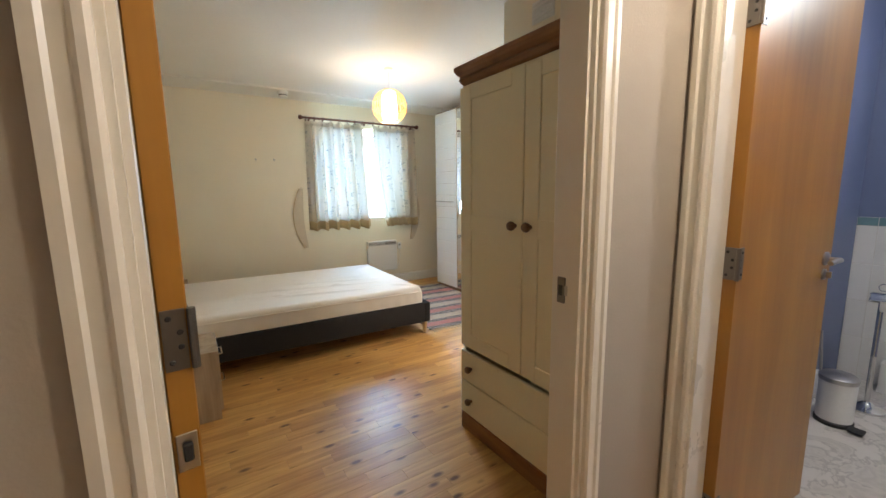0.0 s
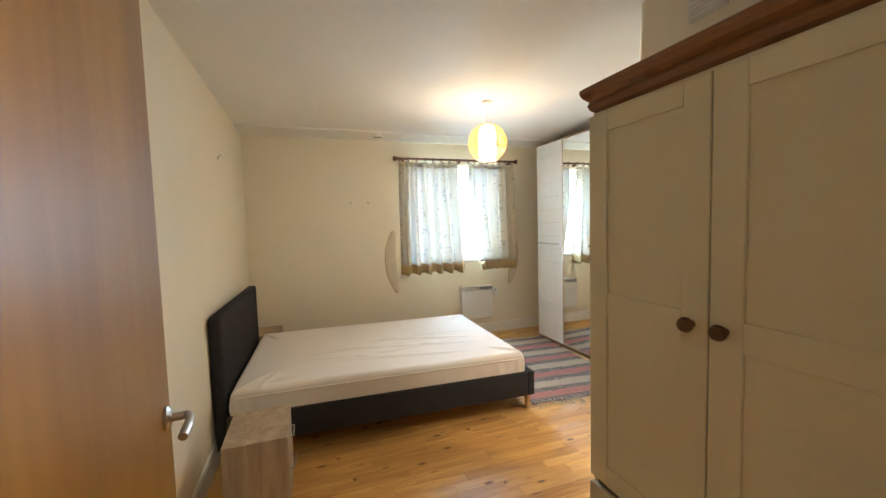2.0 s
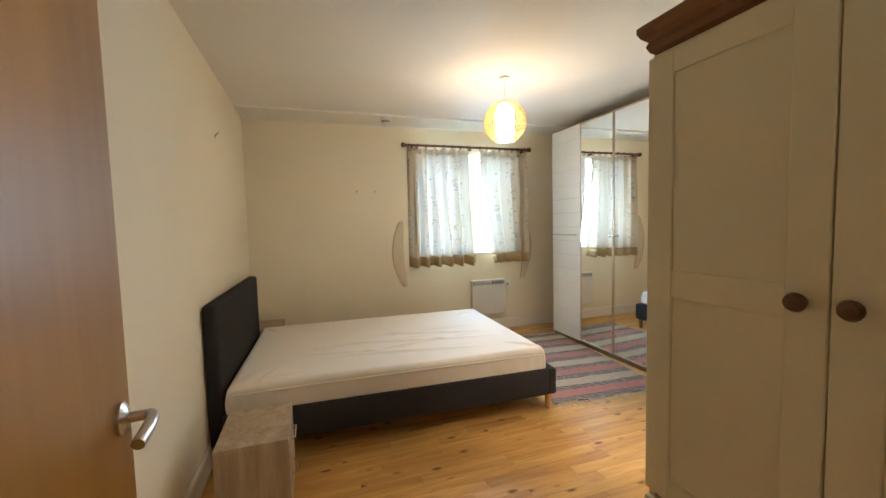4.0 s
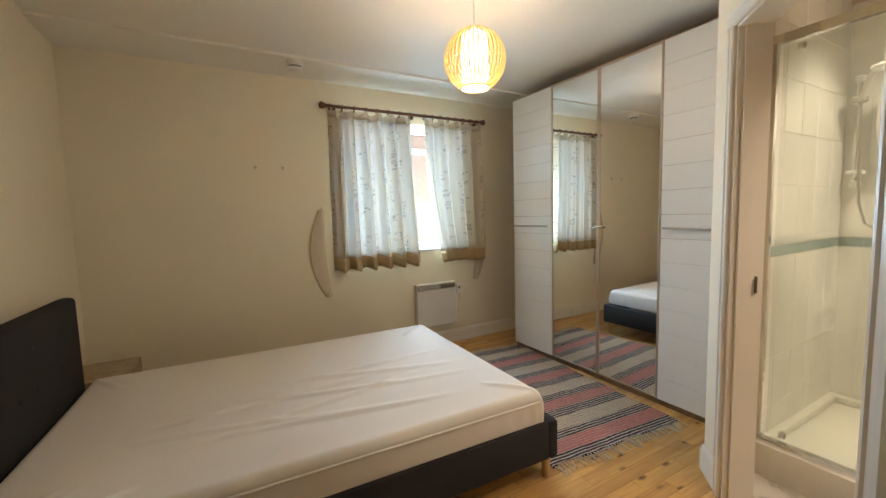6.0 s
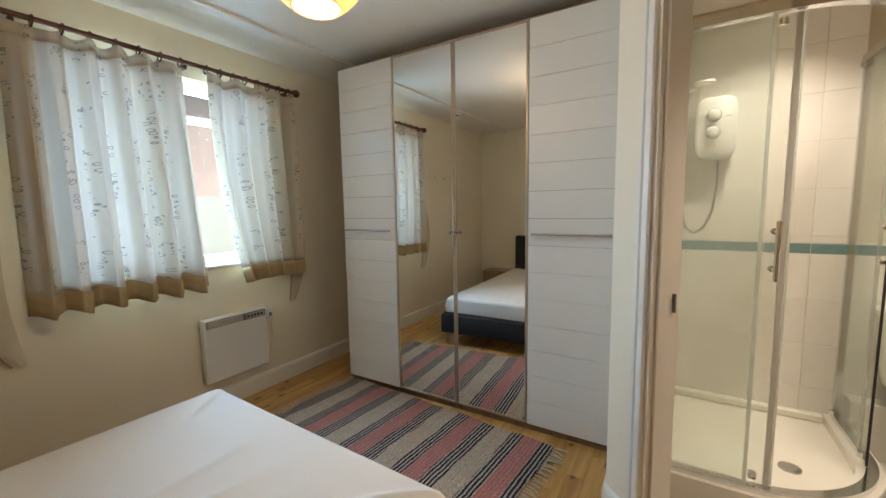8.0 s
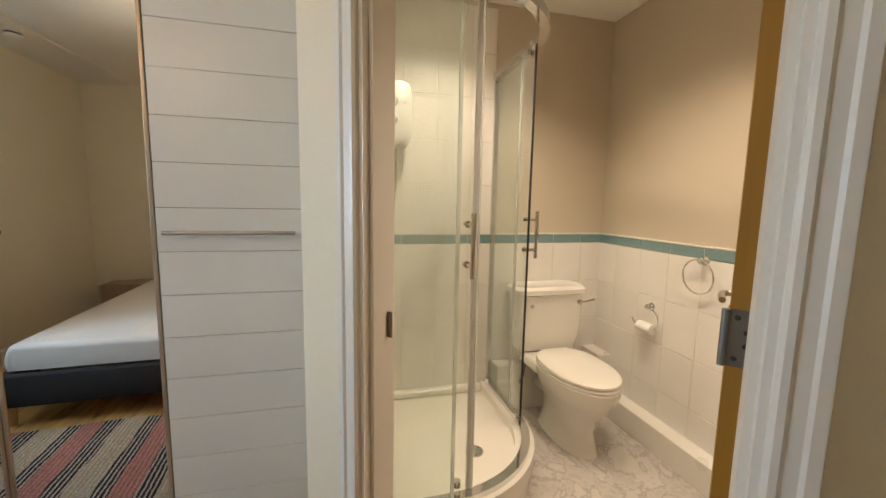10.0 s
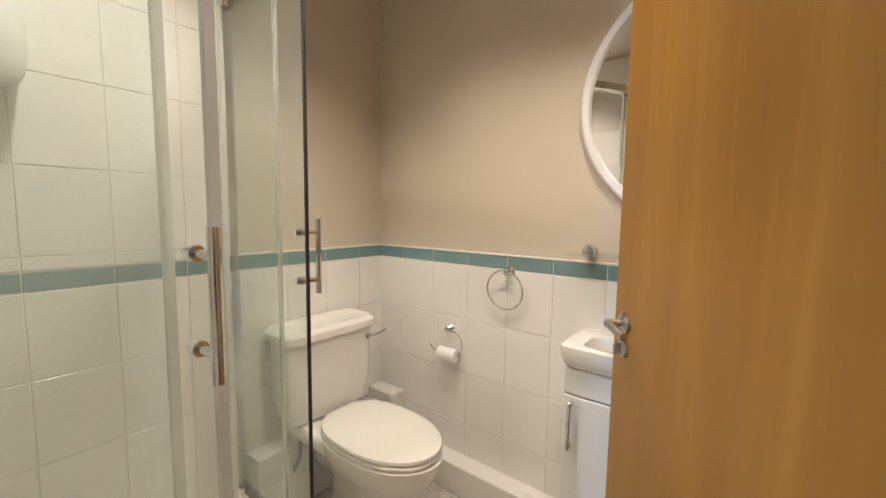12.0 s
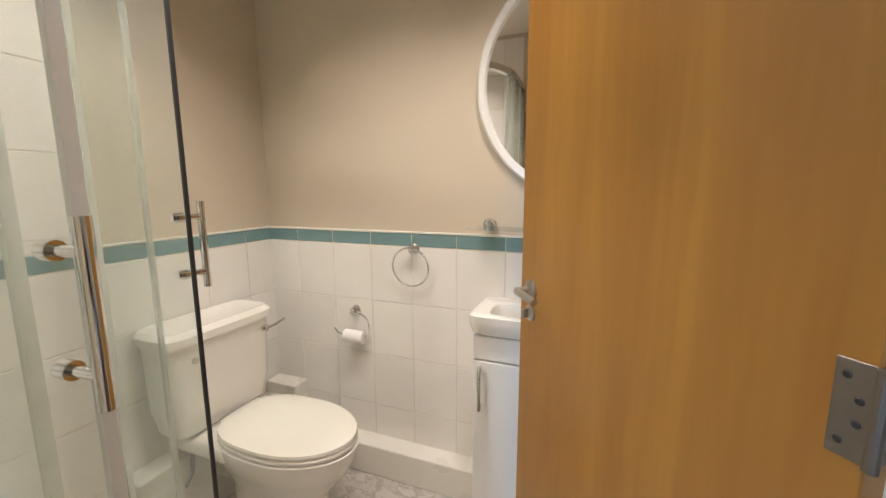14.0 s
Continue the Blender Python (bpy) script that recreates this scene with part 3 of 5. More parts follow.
# bedroom door lining and architraves
lining("door_lining_bedroom", [("jamb", box((0.385, 0.897, 0), (0.405, 1.003, 2.05))), ("jamb", box((1.286, 0.897, 0), (1.315, 1.003, 2.05))), ("head", box((0.385, 0.897, 2.05), (1.315, 1.003, 2.07))),
                               ("stop", box((1.275, 0.91, 0), (1.286, 0.945, 2.05))), ("stop", box((0.405, 0.91, 0), (0.415, 0.94, 2.05)))])
architrave("architrave_hall", [((0.395, 0.9, 0), (0.395, 0.9, 2.06), (-1, 0, 0)), ((1.297, 0.9, 0), (1.297, 0.9, 2.06), (1, 0, 0)), ((0.333, 0.9, 2.06), (1.367, 0.9, 2.06), (0, 0, 1))], (0, -1, 0))
architrave("architrave_bedroom", [((1.297, 1.0, 0), (1.297, 1.0, 2.06), (1, 0, 0)), ((0.333, 1.0, 2.06), (1.367, 1.0, 2.06), (0, 0, 1))], (0, 1, 0))
# bathroom door lining
lining("door_lining_bathroom", [("jamb", box((1.717, 0.815, 0), (1.843, 0.835, 2.05))), ("jamb", box((1.717, 0.03, 0), (1.843, 0.05, 2.05))), ("head", box((1.717, 0.03, 2.05), (1.843, 0.835, 2.07)))])
architrave("architrave_bathroom", [((1.72, 0.825, 0), (1.72, 0.825, 2.06), (0, 1, 0)), ((1.72, 0.04, 0), (1.72, 0.04, 2.06), (0, -1, 0)), ((1.72, 0.0, 2.06), (1.72, 0.885, 2.06), (0, 0, 1))], (-1, 0, 0))


def strike_plate(m):
    p = empty("strike_plate", "steel strike plate screwed to a white door jamb", "strike plate")
    bm = box((-0.012, -0.002, -0.035), (0.012, 0.004, 0.035), 0.001)
    part("plate", bm, HINGE, p)
    part("latch_hole", box((-0.006, 0.003, -0.014), (0.006, 0.0055, 0.014)), BLACK, p, "dark latch hole")
    part("lip", box((-0.026, -0.002, -0.013), (-0.010, 0.003, 0.013), 0.001), STEEL, p)
    p.matrix_world = m
    return p


strike_plate(pose(1.284, 0.972, 1.055, 0, 0, 90))
sp = diag(0.2235, 0.09)
strike_plate(pose(sp[0], sp[1], 0.985, 0, 0, -135))


def lever_handle(door, x, z, side, snib=True):
    """Lever on a round rose with a turn below, on one face of a leaf that runs along local x; side: +1 or -1 along y."""
    y0 = 0.02 * side
    h = part("handle", lathe([(0.026, 0), (0.027, 0.006 * side), (0.02, 0.011 * side), (0.009, 0.014 * side), (0.009, 0.045 * side), (0.0, 0.046 * side)], (x, y0, z), "y", 20), STEEL, door, "brushed steel lever handle", True)
    pts = [(x, y0 + 0.042 * side, z), (x - 0.02, y0 + 0.05 * side, z + 0.002), (x - 0.06, y0 + 0.052 * side, z + 0.003), (x - 0.10, y0 + 0.046 * side, z - 0.004)]
    part("lever", tube(pts, 0.0095, 10), STEEL, h, smooth=True)
    if snib:
        e = part("escutcheon", lathe([(0.022, 0), (0.022, 0.006 * side), (0.012, 0.010 * side), (0.0, 0.010 * side)], (x, y0, z - 0.062), "y", 18), STEEL, door, "round steel escutcheon", True)
        part("thumb_turn", box((x - 0.004, min(y0 + 0.008 * side, y0 + 0.026 * side), z - 0.075), (x + 0.004, max(y0 + 0.008 * side, y0 + 0.026 * side), z - 0.049), 0.002), STEEL, e)


def door_leaf(name, width, m, label, hinge_side, snib=False):
    """A flush oak-veneered leaf, hinged at local x = 0."""
    d = empty(name, label, "door", kind="")
    part("leaf", box((0.002, -0.02, 0.006), (width, 0.02, 2.035), 0.002), OAKDOOR, d, "oak veneered flush leaf")
    for z in (0.25, 1.09, 1.82):
        hg = part("hinge", box((0.0, hinge_side * 0.021 - 0.0015, z - 0.05), (0.034, hinge_side * 0.021 + 0.0015, z + 0.05), 0.0005), HINGE, d, "dark steel butt hinge")
        part("knuckle", lathe([(0.0065, -0.05), (0.0065, 0.05)], (-0.004, hinge_side * 0.024, z), "z", 10), HINGE, hg)
        part("edge_plate", box((-0.001, -0.016, z - 0.05), (0.002, 0.017, z + 0.05)), HINGE, hg)
        for k in (-0.036, -0.012, 0.012, 0.036):
            part("screw", lathe([(0.0048, 0), (0.003, -0.0014)], (-0.001, 0.007 * (1 if abs(k) > 0.02 else -1), z + k), "x", 8), BLACK, hg)
        for k in (-0.034, -0.012, 0.012, 0.034):
            part("screw", lathe([(0.0045, 0), (0.003, 0.0016 * hinge_side)], (0.018 + 0.006 * (1 if abs(k) > 0.02 else -1), hinge_side * 0.0225, z + k), "y", 8), BLACK, hg)
    for s in (1, -1):
        lever_handle(d, width - 0.062, 1.045, s, snib)
    part("latch_plate", box((width - 0.001, -0.012, 0.99), (width + 0.0015, 0.012, 1.07)), STEEL, d)
    d.matrix_world = m
    return d


ang = math.degrees(math.atan2(-0.812, 0.584))
hp = diag(0.962, TH + 0.004)
door_leaf("shower_room_door", 0.738, pose(hp[0] - 0.0213, hp[1] + 0.005, 0, 0, 0, ang), "oak veneered flush door standing open into a shower room", 1, True)
ang = math.degrees(math.atan2(1.83 - 1.02, 0.353 - 0.452))
door_leaf("bedroom_door", 0.822, pose(0.430, 1.018, 0, 0, 0, ang), "oak veneered flush door standing open against the bedroom wall", -1)
closer = part("closer_plate", box((-0.0015, -0.015, 0.865), (0.002, 0.015, 0.93), 0.001), STEEL, bpy.data.objects["bedroom_door"], "steel plate of a concealed door closer")
part("closer_slot", box((-0.012, -0.007, 0.885), (-0.001, 0.007, 0.915), 0.002), BLACK, closer, "black closer arm")
ang = math.degrees(math.atan2(0.753 - 0.80, 2.58 - 1.84))
door_leaf("bathroom_door", 0.742, pose(1.842, 0.80, 0, 0, 0, ang), "oak veneered flush door standing open into a bathroom", -1, True)

# ---- window and outdoors ----
win = empty("window_1", "white plastic casement window behind half-drawn curtains", "window", kind="structure")
bm = box((WX0, 5.52, WZ0), (WX0 + 0.06, 5.58, WZ1), 0.004); box((WX1 - 0.06, 5.52, WZ0), (WX1, 5.58, WZ1), 0.004, bm)
box((WX0 + 0.06, 5.52, WZ0), (WX1 - 0.06, 5.58, WZ0 + 0.06), 0.004, bm); box((WX0 + 0.06, 5.52, WZ1 - 0.06), (WX1 - 0.06, 5.58, WZ1), 0.004, bm)
part("window_frame", bm, UPVC, win)
part("mullion", box((2.40, 5.525, WZ0 + 0.06), (2.46, 5.578, WZ1 - 0.06), 0.004), UPVC, win)
part("transom", box((WX0 + 0.06, 5.527, 1.92), (2.40, 5.576, 1.965), 0.004), UPVC, win)
part("transom", box((2.46, 5.527, 1.92), (WX1 - 0.06, 5.576, 1.965), 0.004), UPVC, win)
part("window_sill", box((WX0 + 0.001, 5.40, WZ0 - 0.02), (WX1 - 0.001, 5.52, WZ0 + 0.002), 0.004), UPVC, win, "white window sill")
for a, b in (((WX0 + 0.06, 1.965), (2.40, WZ1 - 0.06)), ((2.46, 1.965), (WX1 - 0.06, WZ1 - 0.06)), ((WX0 + 0.06, WZ0 + 0.06), (2.40, 1.92)), ((2.46, WZ0 + 0.06), (WX1 - 0.06, 1.92))):
    pn = part("pane", box((a[0], 5.548, a[1]), (b[0], 5.553, b[1])), PANE, win)
    pn.visible_shadow = False
tagged(finish("ground", box((-60, 5.75, -0.6), (70, 90, -0.4)), GRASS), "flat lawn outside the window", "ground", kind="structure")
house = empty("neighbour_house", "red brick house with a white garage seen through the window", "house")
part("wall", box((0, 16, -0.4), (14, 22, 5.2)), BRICK, house, "red brick wall")
part("garage", box((2, 14, -0.4), (9, 15.99, 1.75)), RENDERED, house, "white rendered low wall")
part("roof", loft([[(-0.4, 15.6, 5.2), (-0.4, 22.4, 5.2), (-0.4, 19, 7.8)], [(14.4, 15.6, 5.2), (14.4, 22.4, 5.2), (14.4, 19, 7.8)]]), SLATE, house)
for wx in (0.6, 9.5, 11.9):
    w = part("window", box((wx, 15.9, 3.0), (wx + 1.3, 15.995, 4.3)), UPVC, house, "white framed window")
    part("pane", box((wx + 0.1, 15.88, 3.1), (wx + 1.2, 15.905, 4.2)), GREYPLASTIC, w)

# ---- curtains ----
RY = 5.352
rod = empty("curtain_rod", "dark mahogany curtain pole with ball ends and rings", "curtain rod")
part("pole", lathe([(0.0135, 0), (0.0135, 1.54)], (1.735, RY, 2.238), "x", 16), RODWOOD, rod, smooth=True)
for x, s in ((1.735, -1), (3.275, 1)):
    part("finial", lathe([(0.0135, 0), (0.019, 0.006 * s), (0.015, 0.012 * s), (0.026, 0.024 * s), (0.029, 0.037 * s), (0.024, 0.052 * s), (0.008, 0.06 * s)], (x, RY, 2.238), "x", 16), RODWOOD, rod, smooth=True)
for x in (1.80, 2.52, 3.22):
    part("bracket", box((x - 0.01, RY, 2.20), (x + 0.01, WN, 2.226), 0.003), RODWOOD, rod)


def curtain(name, top, bottom, z0, z1, folds, seed, label, pull=0.0):
    c = empty(name, label, "curtain", "curtains")
    rnd = random.Random(seed)
    ph = [rnd.uniform(0, 6.28) for _ in range(4)]
    nx, nz = 120, 26
    depth = lambda s, q: RY - 0.012 + (0.018 + 0.040 * q) * math.sin(folds * 6.283 * s + ph[0] + 0.7 * math.sin(5 * s + ph[1])) + 0.012 * math.sin(folds * 2.7 * 6.283 * s + ph[2]) * q

    def strip(q0, q1, rows, off):
        bm = bmesh.new()
        uv = bm.loops.layers.uv.new("cloth")
        grid = []
        for j in range(rows + 1):
            q = q0 + (q1 - q0) * j / rows
            xa = top[0] + (bottom[0] - top[0]) * (q if not pull else q ** pull)
            xb = top[1] + (bottom[1] - top[1]) * q
            z = z1 + (z0 - z1) * q
            row = []
            for i in range(nx + 1):
                s = i / nx
                zz = z + (0.012 * math.sin(folds * 6.283 * s + ph[3]) if q > 0.9 else 0) + 0.011 * (math.cos(6.2832 * 7 * s) - 1) * max(0.0, 1 - q / 0.1)
                row.append((bm.verts.new((xa + (xb - xa) * s, depth(s, min(1, q * 1.6 + 0.3)) + off, zz)), s * (top[1] - top[0]) * 1.7, q * (z1 - z0)))
            grid.append(row)
        for j in range(rows):
            for i in range(nx):
                q4 = (grid[j][i], grid[j][i + 1], grid[j + 1][i + 1], grid[j + 1][i])
                f = bm.faces.new([v[0] for v in q4])
                for lp, v in zip(f.loops, q4):
                    lp[uv].uv = (v[1], v[2])
        return bm
    for nm, q0, q1, rows, mat, off in (("heading", 0.0, 0.045, 2, CURTAIN, -0.004), ("cloth", 0.03, 0.93, nz, CURTAIN, 0), ("hem", 0.92, 1.0, 3, HEM, -0.003)):
        ob = part(nm, strip(q0, q1, rows, off), mat, c, "tan hem band" if nm == "hem" else "", True)
        sol = ob.modifiers.new("thickness", "SOLIDIFY")
        sol.thickness = 0.0012
    k = 8
    for i in range(k):
        x = top[0] + 0.01 + (top[1] - top[0] - 0.02) * i / (k - 1)
        r = part("ring", tube([(x + 0.003 * math.sin(a), RY + 0.024 * math.cos(a), 2.229 + 0.026 * math.sin(a)) for a in [6.283 * q / 14 for q in range(14)]], 0.0048, 6, closed=True), RODWOOD, c, "curtain ring")
    return c


curtain("curtain", (1.75, 2.50), (1.745, 2.575), 0.85, 2.212, 6.2, 4, "cream curtain printed with leaf outlines, tan hem, drawn", 0)
curtain("curtain", (2.63, 3.25), (2.80, 3.262), 0.855, 2.212, 4.2, 9, "cream leaf-print curtain pulled aside at its foot", 2.2)


def tieback(x, s):
    t = empty("curtain_tieback", "curved cream quilted tieback hanging from a brass hook", "tieback", "tiebacks")
    rings = []
    for i in range(13):
        q = i / 12
        z = 1.38 - 0.75 * q
        bow = 0.06 * math.sin(math.pi * q * 0.9)
        wd = 0.010 + 0.054 * math.sin(math.pi * (0.05 + 0.9 * q)) ** 0.7
        cx = x - s * bow + s * 0.05 * q * q
        rings.append([(cx - wd, WN - 0.012, z), (cx, WN - 0.024, z), (cx + wd, WN - 0.012, z), (cx + wd, WN - 0.002, z), (cx - wd, WN - 0.002, z)])
    part("band", loft(rings), CREAMCLOTH, t, smooth=True)
    part("piping", tube([(r[0][0], r[0][1], r[0][2]) for r in rings], 0.005, 6), HEM, t, "tan piping")
    part("hook", tube([(x, WN, 1.40), (x, WN - 0.025, 1.395), (x, WN - 0.03, 1.38), (x, WN - 0.018, 1.372)], 0.003, 6), BRASSY, t, "brass hook")


tieback(1.665, 1)
tieback(3.255, -1)

# ---- wall fittings of the bedroom ----


def wall_hook(m):
    h = empty("wall_hook", "small silver adhesive hook on a cream wall", "wall hook", "wall hooks")
    part("plate", lathe([(0.017, 0), (0.016, 0.004), (0, 0.004)], (0, 0, 0), "z", 3), STEEL, h)
    part("hook", tube([(0, 0, 0.003), (0, -0.012, 0.012), (0, -0.022, 0.018), (0, -0.022, 0.028)], 0.003, 6), STEEL, h)
    h.matrix_world = m


wall_hook(pose(1.177, WN, 1.725, 90, 0, 0)); wall_hook(pose(1.379, WN, 1.727, 90, 0, 0))
wall_hook(pose(W0, 4.15, 2.0, 0, 90, 0) @ pose(0, 0, 0, 0, 0, -90))

det = empty("smoke_detector", "white dome smoke detector fixed under the ceiling", "smoke detector")
part("base", lathe([(0.058, 0), (0.058, -0.03), (0.054, -0.036)], (1.455, 5.06, H - 0.016), "z", 24), PLASTIC, det)
part("vent_ring", lathe([(0.044, -0.036), (0.044, -0.05)], (1.455, 5.06, H - 0.016), "z", 24), GREYPLASTIC, det, "dark vent ring")
part("cap", lathe([(0.05, -0.05), (0.05, -0.06), (0.036, -0.07), (0, -0.072)], (1.455, 5.06, H - 0.016), "z", 24), PLASTIC, det, smooth=True)

heater = empty("panel_heater", "white electric panel heater fixed under the window", "heater")
part("body", box((2.50, 5.345, 0.215), (2.945, WN - 0.012, 0.645), 0.012, segs=3), PLASTIC, heater)
part("bracket", box((2.56, WN - 0.013, 0.3), (2.88, WN, 0.55)), STEEL, heater)
part("grille", box((2.515, 5.341, 0.585), (2.93, 5.347, 0.632), 0.002), GREYPLASTIC, heater, "dark outlet grille")
for i in range(7):
    part("louvre", box((2.52, 5.337, 0.589 + i * 0.006), (2.76, 5.3415, 0.5915 + i * 0.006)), PLASTIC, heater)
part("control_panel", box((2.78, 5.337, 0.592), (2.92, 5.342, 0.626), 0.002), STEEL, heater, "small control panel")
for i in range(5):
    part("button", box((2.79 + i * 0.025, 5.334, 0.6), (2.805 + i * 0.025, 5.338, 0.617), 0.001), BLACK, heater)
outlet = empty("fused_outlet", "white fused wall outlet beside the heater", "outlet")
part("plate", box((2.985, WN - 0.012, 0.50), (3.045, WN, 0.60), 0.004), PLASTIC, outlet)
part("switch", box((3.005, WN - 0.018, 0.55), (3.025, WN - 0.011, 0.575), 0.002), GREYPLASTIC, outlet, "dark switch")
part("flex", tube([(3.015, WN - 0.012, 0.50), (3.02, WN - 0.02, 0.40), (2.99, WN - 0.02, 0.27), (2.92, WN - 0.02, 0.20), (2.86, WN - 0.03, 0.215)], 0.004, 8), PLASTIC, outlet, "white flex", True)
sw = empty("wall_socket", "white socket plate low on the cream wall", "socket")
part("plate", box((W0, 2.42, 0.20), (W0 + 0.01, 2.56, 0.29), 0.003), PLASTIC, sw)
for y in (2.445, 2.515):
    part("rocker", box((W0 + 0.009, y, 0.255), (W0 + 0.014, y + 0.02, 0.275), 0.001), PLASTIC, sw)
vent = empty("wall_vent", "small white louvred vent high on the wall", "vent")
part("frame", box((2.188, 1.84, 2.245), (2.20, 2.00, 2.36), 0.003), PLASTIC, vent)
for i in range(6):
    part("slat", box((2.182, 1.852, 2.252 + i * 0.018), (2.189, 1.988, 2.260 + i * 0.018)), PLASTIC, vent)

# ---- pendant lamp ----
LX, LY, LZ = 2.137, 3.77, 2.118
pend = empty("pendant_lamp", "lit globe pendant of thin pale bamboo strips on a white cord", "pendant lamp")
part("ceiling_rose", lathe([(0.042, 0), (0.042, -0.018), (0.03, -0.028), (0, -0.028)], (LX, LY, H), "z", 20), PLASTIC, pend, "white ceiling rose", True)
part("cap", lathe([(0.015, 0.14), (0.028, 0.15), (0.028, 0.156), (0, 0.158)], (LX, LY, LZ), "z", 20), PLASTIC, pend)
part("cord", lathe([(0.003, LZ + 0.15), (0.003, H - 0.02)], (LX, LY, 0), "z", 8), PLASTIC, pend)
R = 0.160
rings = []
for i in range(15):
    a = radians(68) + (radians(-62) - radians(68)) * i / 14
    r, z = R * math.cos(a), R * math.sin(a)
    nx, nz = math.cos(a) * 0.0018, math.sin(a) * 0.0018
    rings.append([(r + nx, -0.0040, z + nz), (r + nx, 0.0040, z + nz), (r - nx, 0.0040, z - nz), (r - nx, -0.0040, z - nz)])
first = part("strip", loft(rings), BAMBOO, pend, "bent bamboo strip")
first.location = (LX, LY, LZ)
for k in range(1, 40):
    s = first.copy()
    scene.collection.objects.link(s)
    s.rotation_euler = (0, 0, 2 * math.pi * k / 40)
for z, r in ((R * math.sin(radians(68)), R * math.cos(radians(68))), (R * math.sin(radians(-62)), R * math.cos(radians(-62)))):
    part("hoop", tube([(LX + r * math.cos(6.2832 * i / 28), LY + r * math.sin(6.2832 * i / 28), LZ + z) for i in range(28)], 0.004, 6, closed=True), BAMBOO, pend)
dif = part("diffuser", lathe([(0.062, 0.13), (0.072, 0.04), (0.074, -0.06), (0.07, -0.142)], (LX, LY, LZ), "z", 24), BULB, pend, "glowing white inner tube", True)
dif.visible_shadow = False

# ---- bed ----
bed = empty("bed", "double bed in charcoal fabric with a stripped white mattress", "bed")
hb = box((0.100, 3.385, 0.06), (0.178, 4.735, 0.928), 0.025, segs=3)
part("headboard", hb, FABRIC, bed, "padded charcoal headboard", True)
for y in (3.65, 3.9, 4.05, 4.2, 4.45):
    for z in (0.62, 0.80):
        part("button", lathe([(0.013, 0), (0.009, 0.006), (0, 0.008)], (0.176, y, z), "x", 10), FABRIC, bed)
part("side_rail", box((0.178, 3.33, 0.115), (2.26, 3.385, 0.305), 0.014, segs=2), FABRIC, bed, smooth=True)
part("side_rail", box((0.178, 4.715, 0.115), (2.26, 4.77, 0.305), 0.014, segs=2), FABRIC, bed, smooth=True)
part("foot_rail", box((2.255, 3.33, 0.115), (2.315, 4.77, 0.305), 0.016, segs=2), FABRIC, bed, smooth=True)
part("slat_base", box((0.178, 3.385, 0.19), (2.255, 4.715, 0.22)), LEGWOOD, bed)
for x, y in ((2.27, 3.375), (2.27, 4.725), (0.25, 3.375), (0.25, 4.725)):
    part("leg", lathe([(0.017, 0), (0.025, 0.12)], (x, y, 0), "z", 14), LEGWOOD, bed, "tapered beech leg")
mt = empty("mattress", "white mattress in a creased fitted sheet on the bed", "mattress")
mx0, mx1, my0, my1, mz = 0.205, 2.235, 3.348, 4.748, 0.458
bm = bmesh.new()
nx, ny = 170, 170
rows = []
rnd = random.Random(3)


def crease(x, y):
    h = 0.0
    for cx, cy, dx, dy, ln, wd, am in CREASES:
        px, py = x - cx, y - cy
        a, b = px * dx + py * dy, -px * dy + py * dx + 0.012 * math.sin(px * 5)
        if abs(a) < ln:
            h += am * math.exp(-(b / wd) ** 2) * math.cos(a / ln * 1.57)
    return h


CREASES = []
for i in range(7):
    a = radians(rnd.uniform(-12, 14))
    CREASES.append((rnd.uniform(1.1, 1.6), 3.62 + 0.08 * i, math.cos(a), math.sin(a), rnd.uniform(0.45, 0.75), rnd.uniform(0.014, 0.022), rnd.uniform(0.006, 0.011)))
for cx, cy, an in ((0.35, 3.5, 50), (0.42, 3.46, 70), (2.13, 3.47, 130), (2.1, 4.6, 40), (0.3, 4.6, -50), (0.5, 3.44, 20)):
    CREASES.append((cx, cy, math.cos(radians(an)), math.sin(radians(an)), 0.16, 0.016, 0.014))


def edge(v, lo, hi, r):
    d = min(v - lo, hi - v)
    return 0.0 if d >= r else r - math.sqrt(max(r * r - (r - d) ** 2, 0))


for i in range(nx + 1):
    row = []
    for j in range(ny + 1):
        s, t = i / nx, j / ny
        s, t = 0.5 - 0.5 * math.cos(math.pi * s), 0.5 - 0.5 * math.cos(math.pi * t)
        x, y = mx0 + (mx1 - mx0) * s, my0 + (my1 - my0) * t
        z = mz - 0.9 * edge(x, mx0, mx1, 0.04) - 0.9 * edge(y, my0, my1, 0.04) + crease(x, y) + 0.004 * math.sin(3 * x) * math.sin(4 * y)
        row.append(bm.verts.new((x, y, max(z, 0.405))))
    rows.append(row)
for i in range(nx):
    for j in range(ny):
        bm.faces.new((rows[i][j], rows[i + 1][j], rows[i + 1][j + 1], rows[i][j + 1]))
loop = [rows[i][0] for i in range(nx + 1)] + [rows[nx][j] for j in range(1, ny + 1)] + [rows[i][ny] for i in range(nx - 1, -1, -1)] + [rows[0][j] for j in range(ny - 1, 0, -1)]
prev = loop
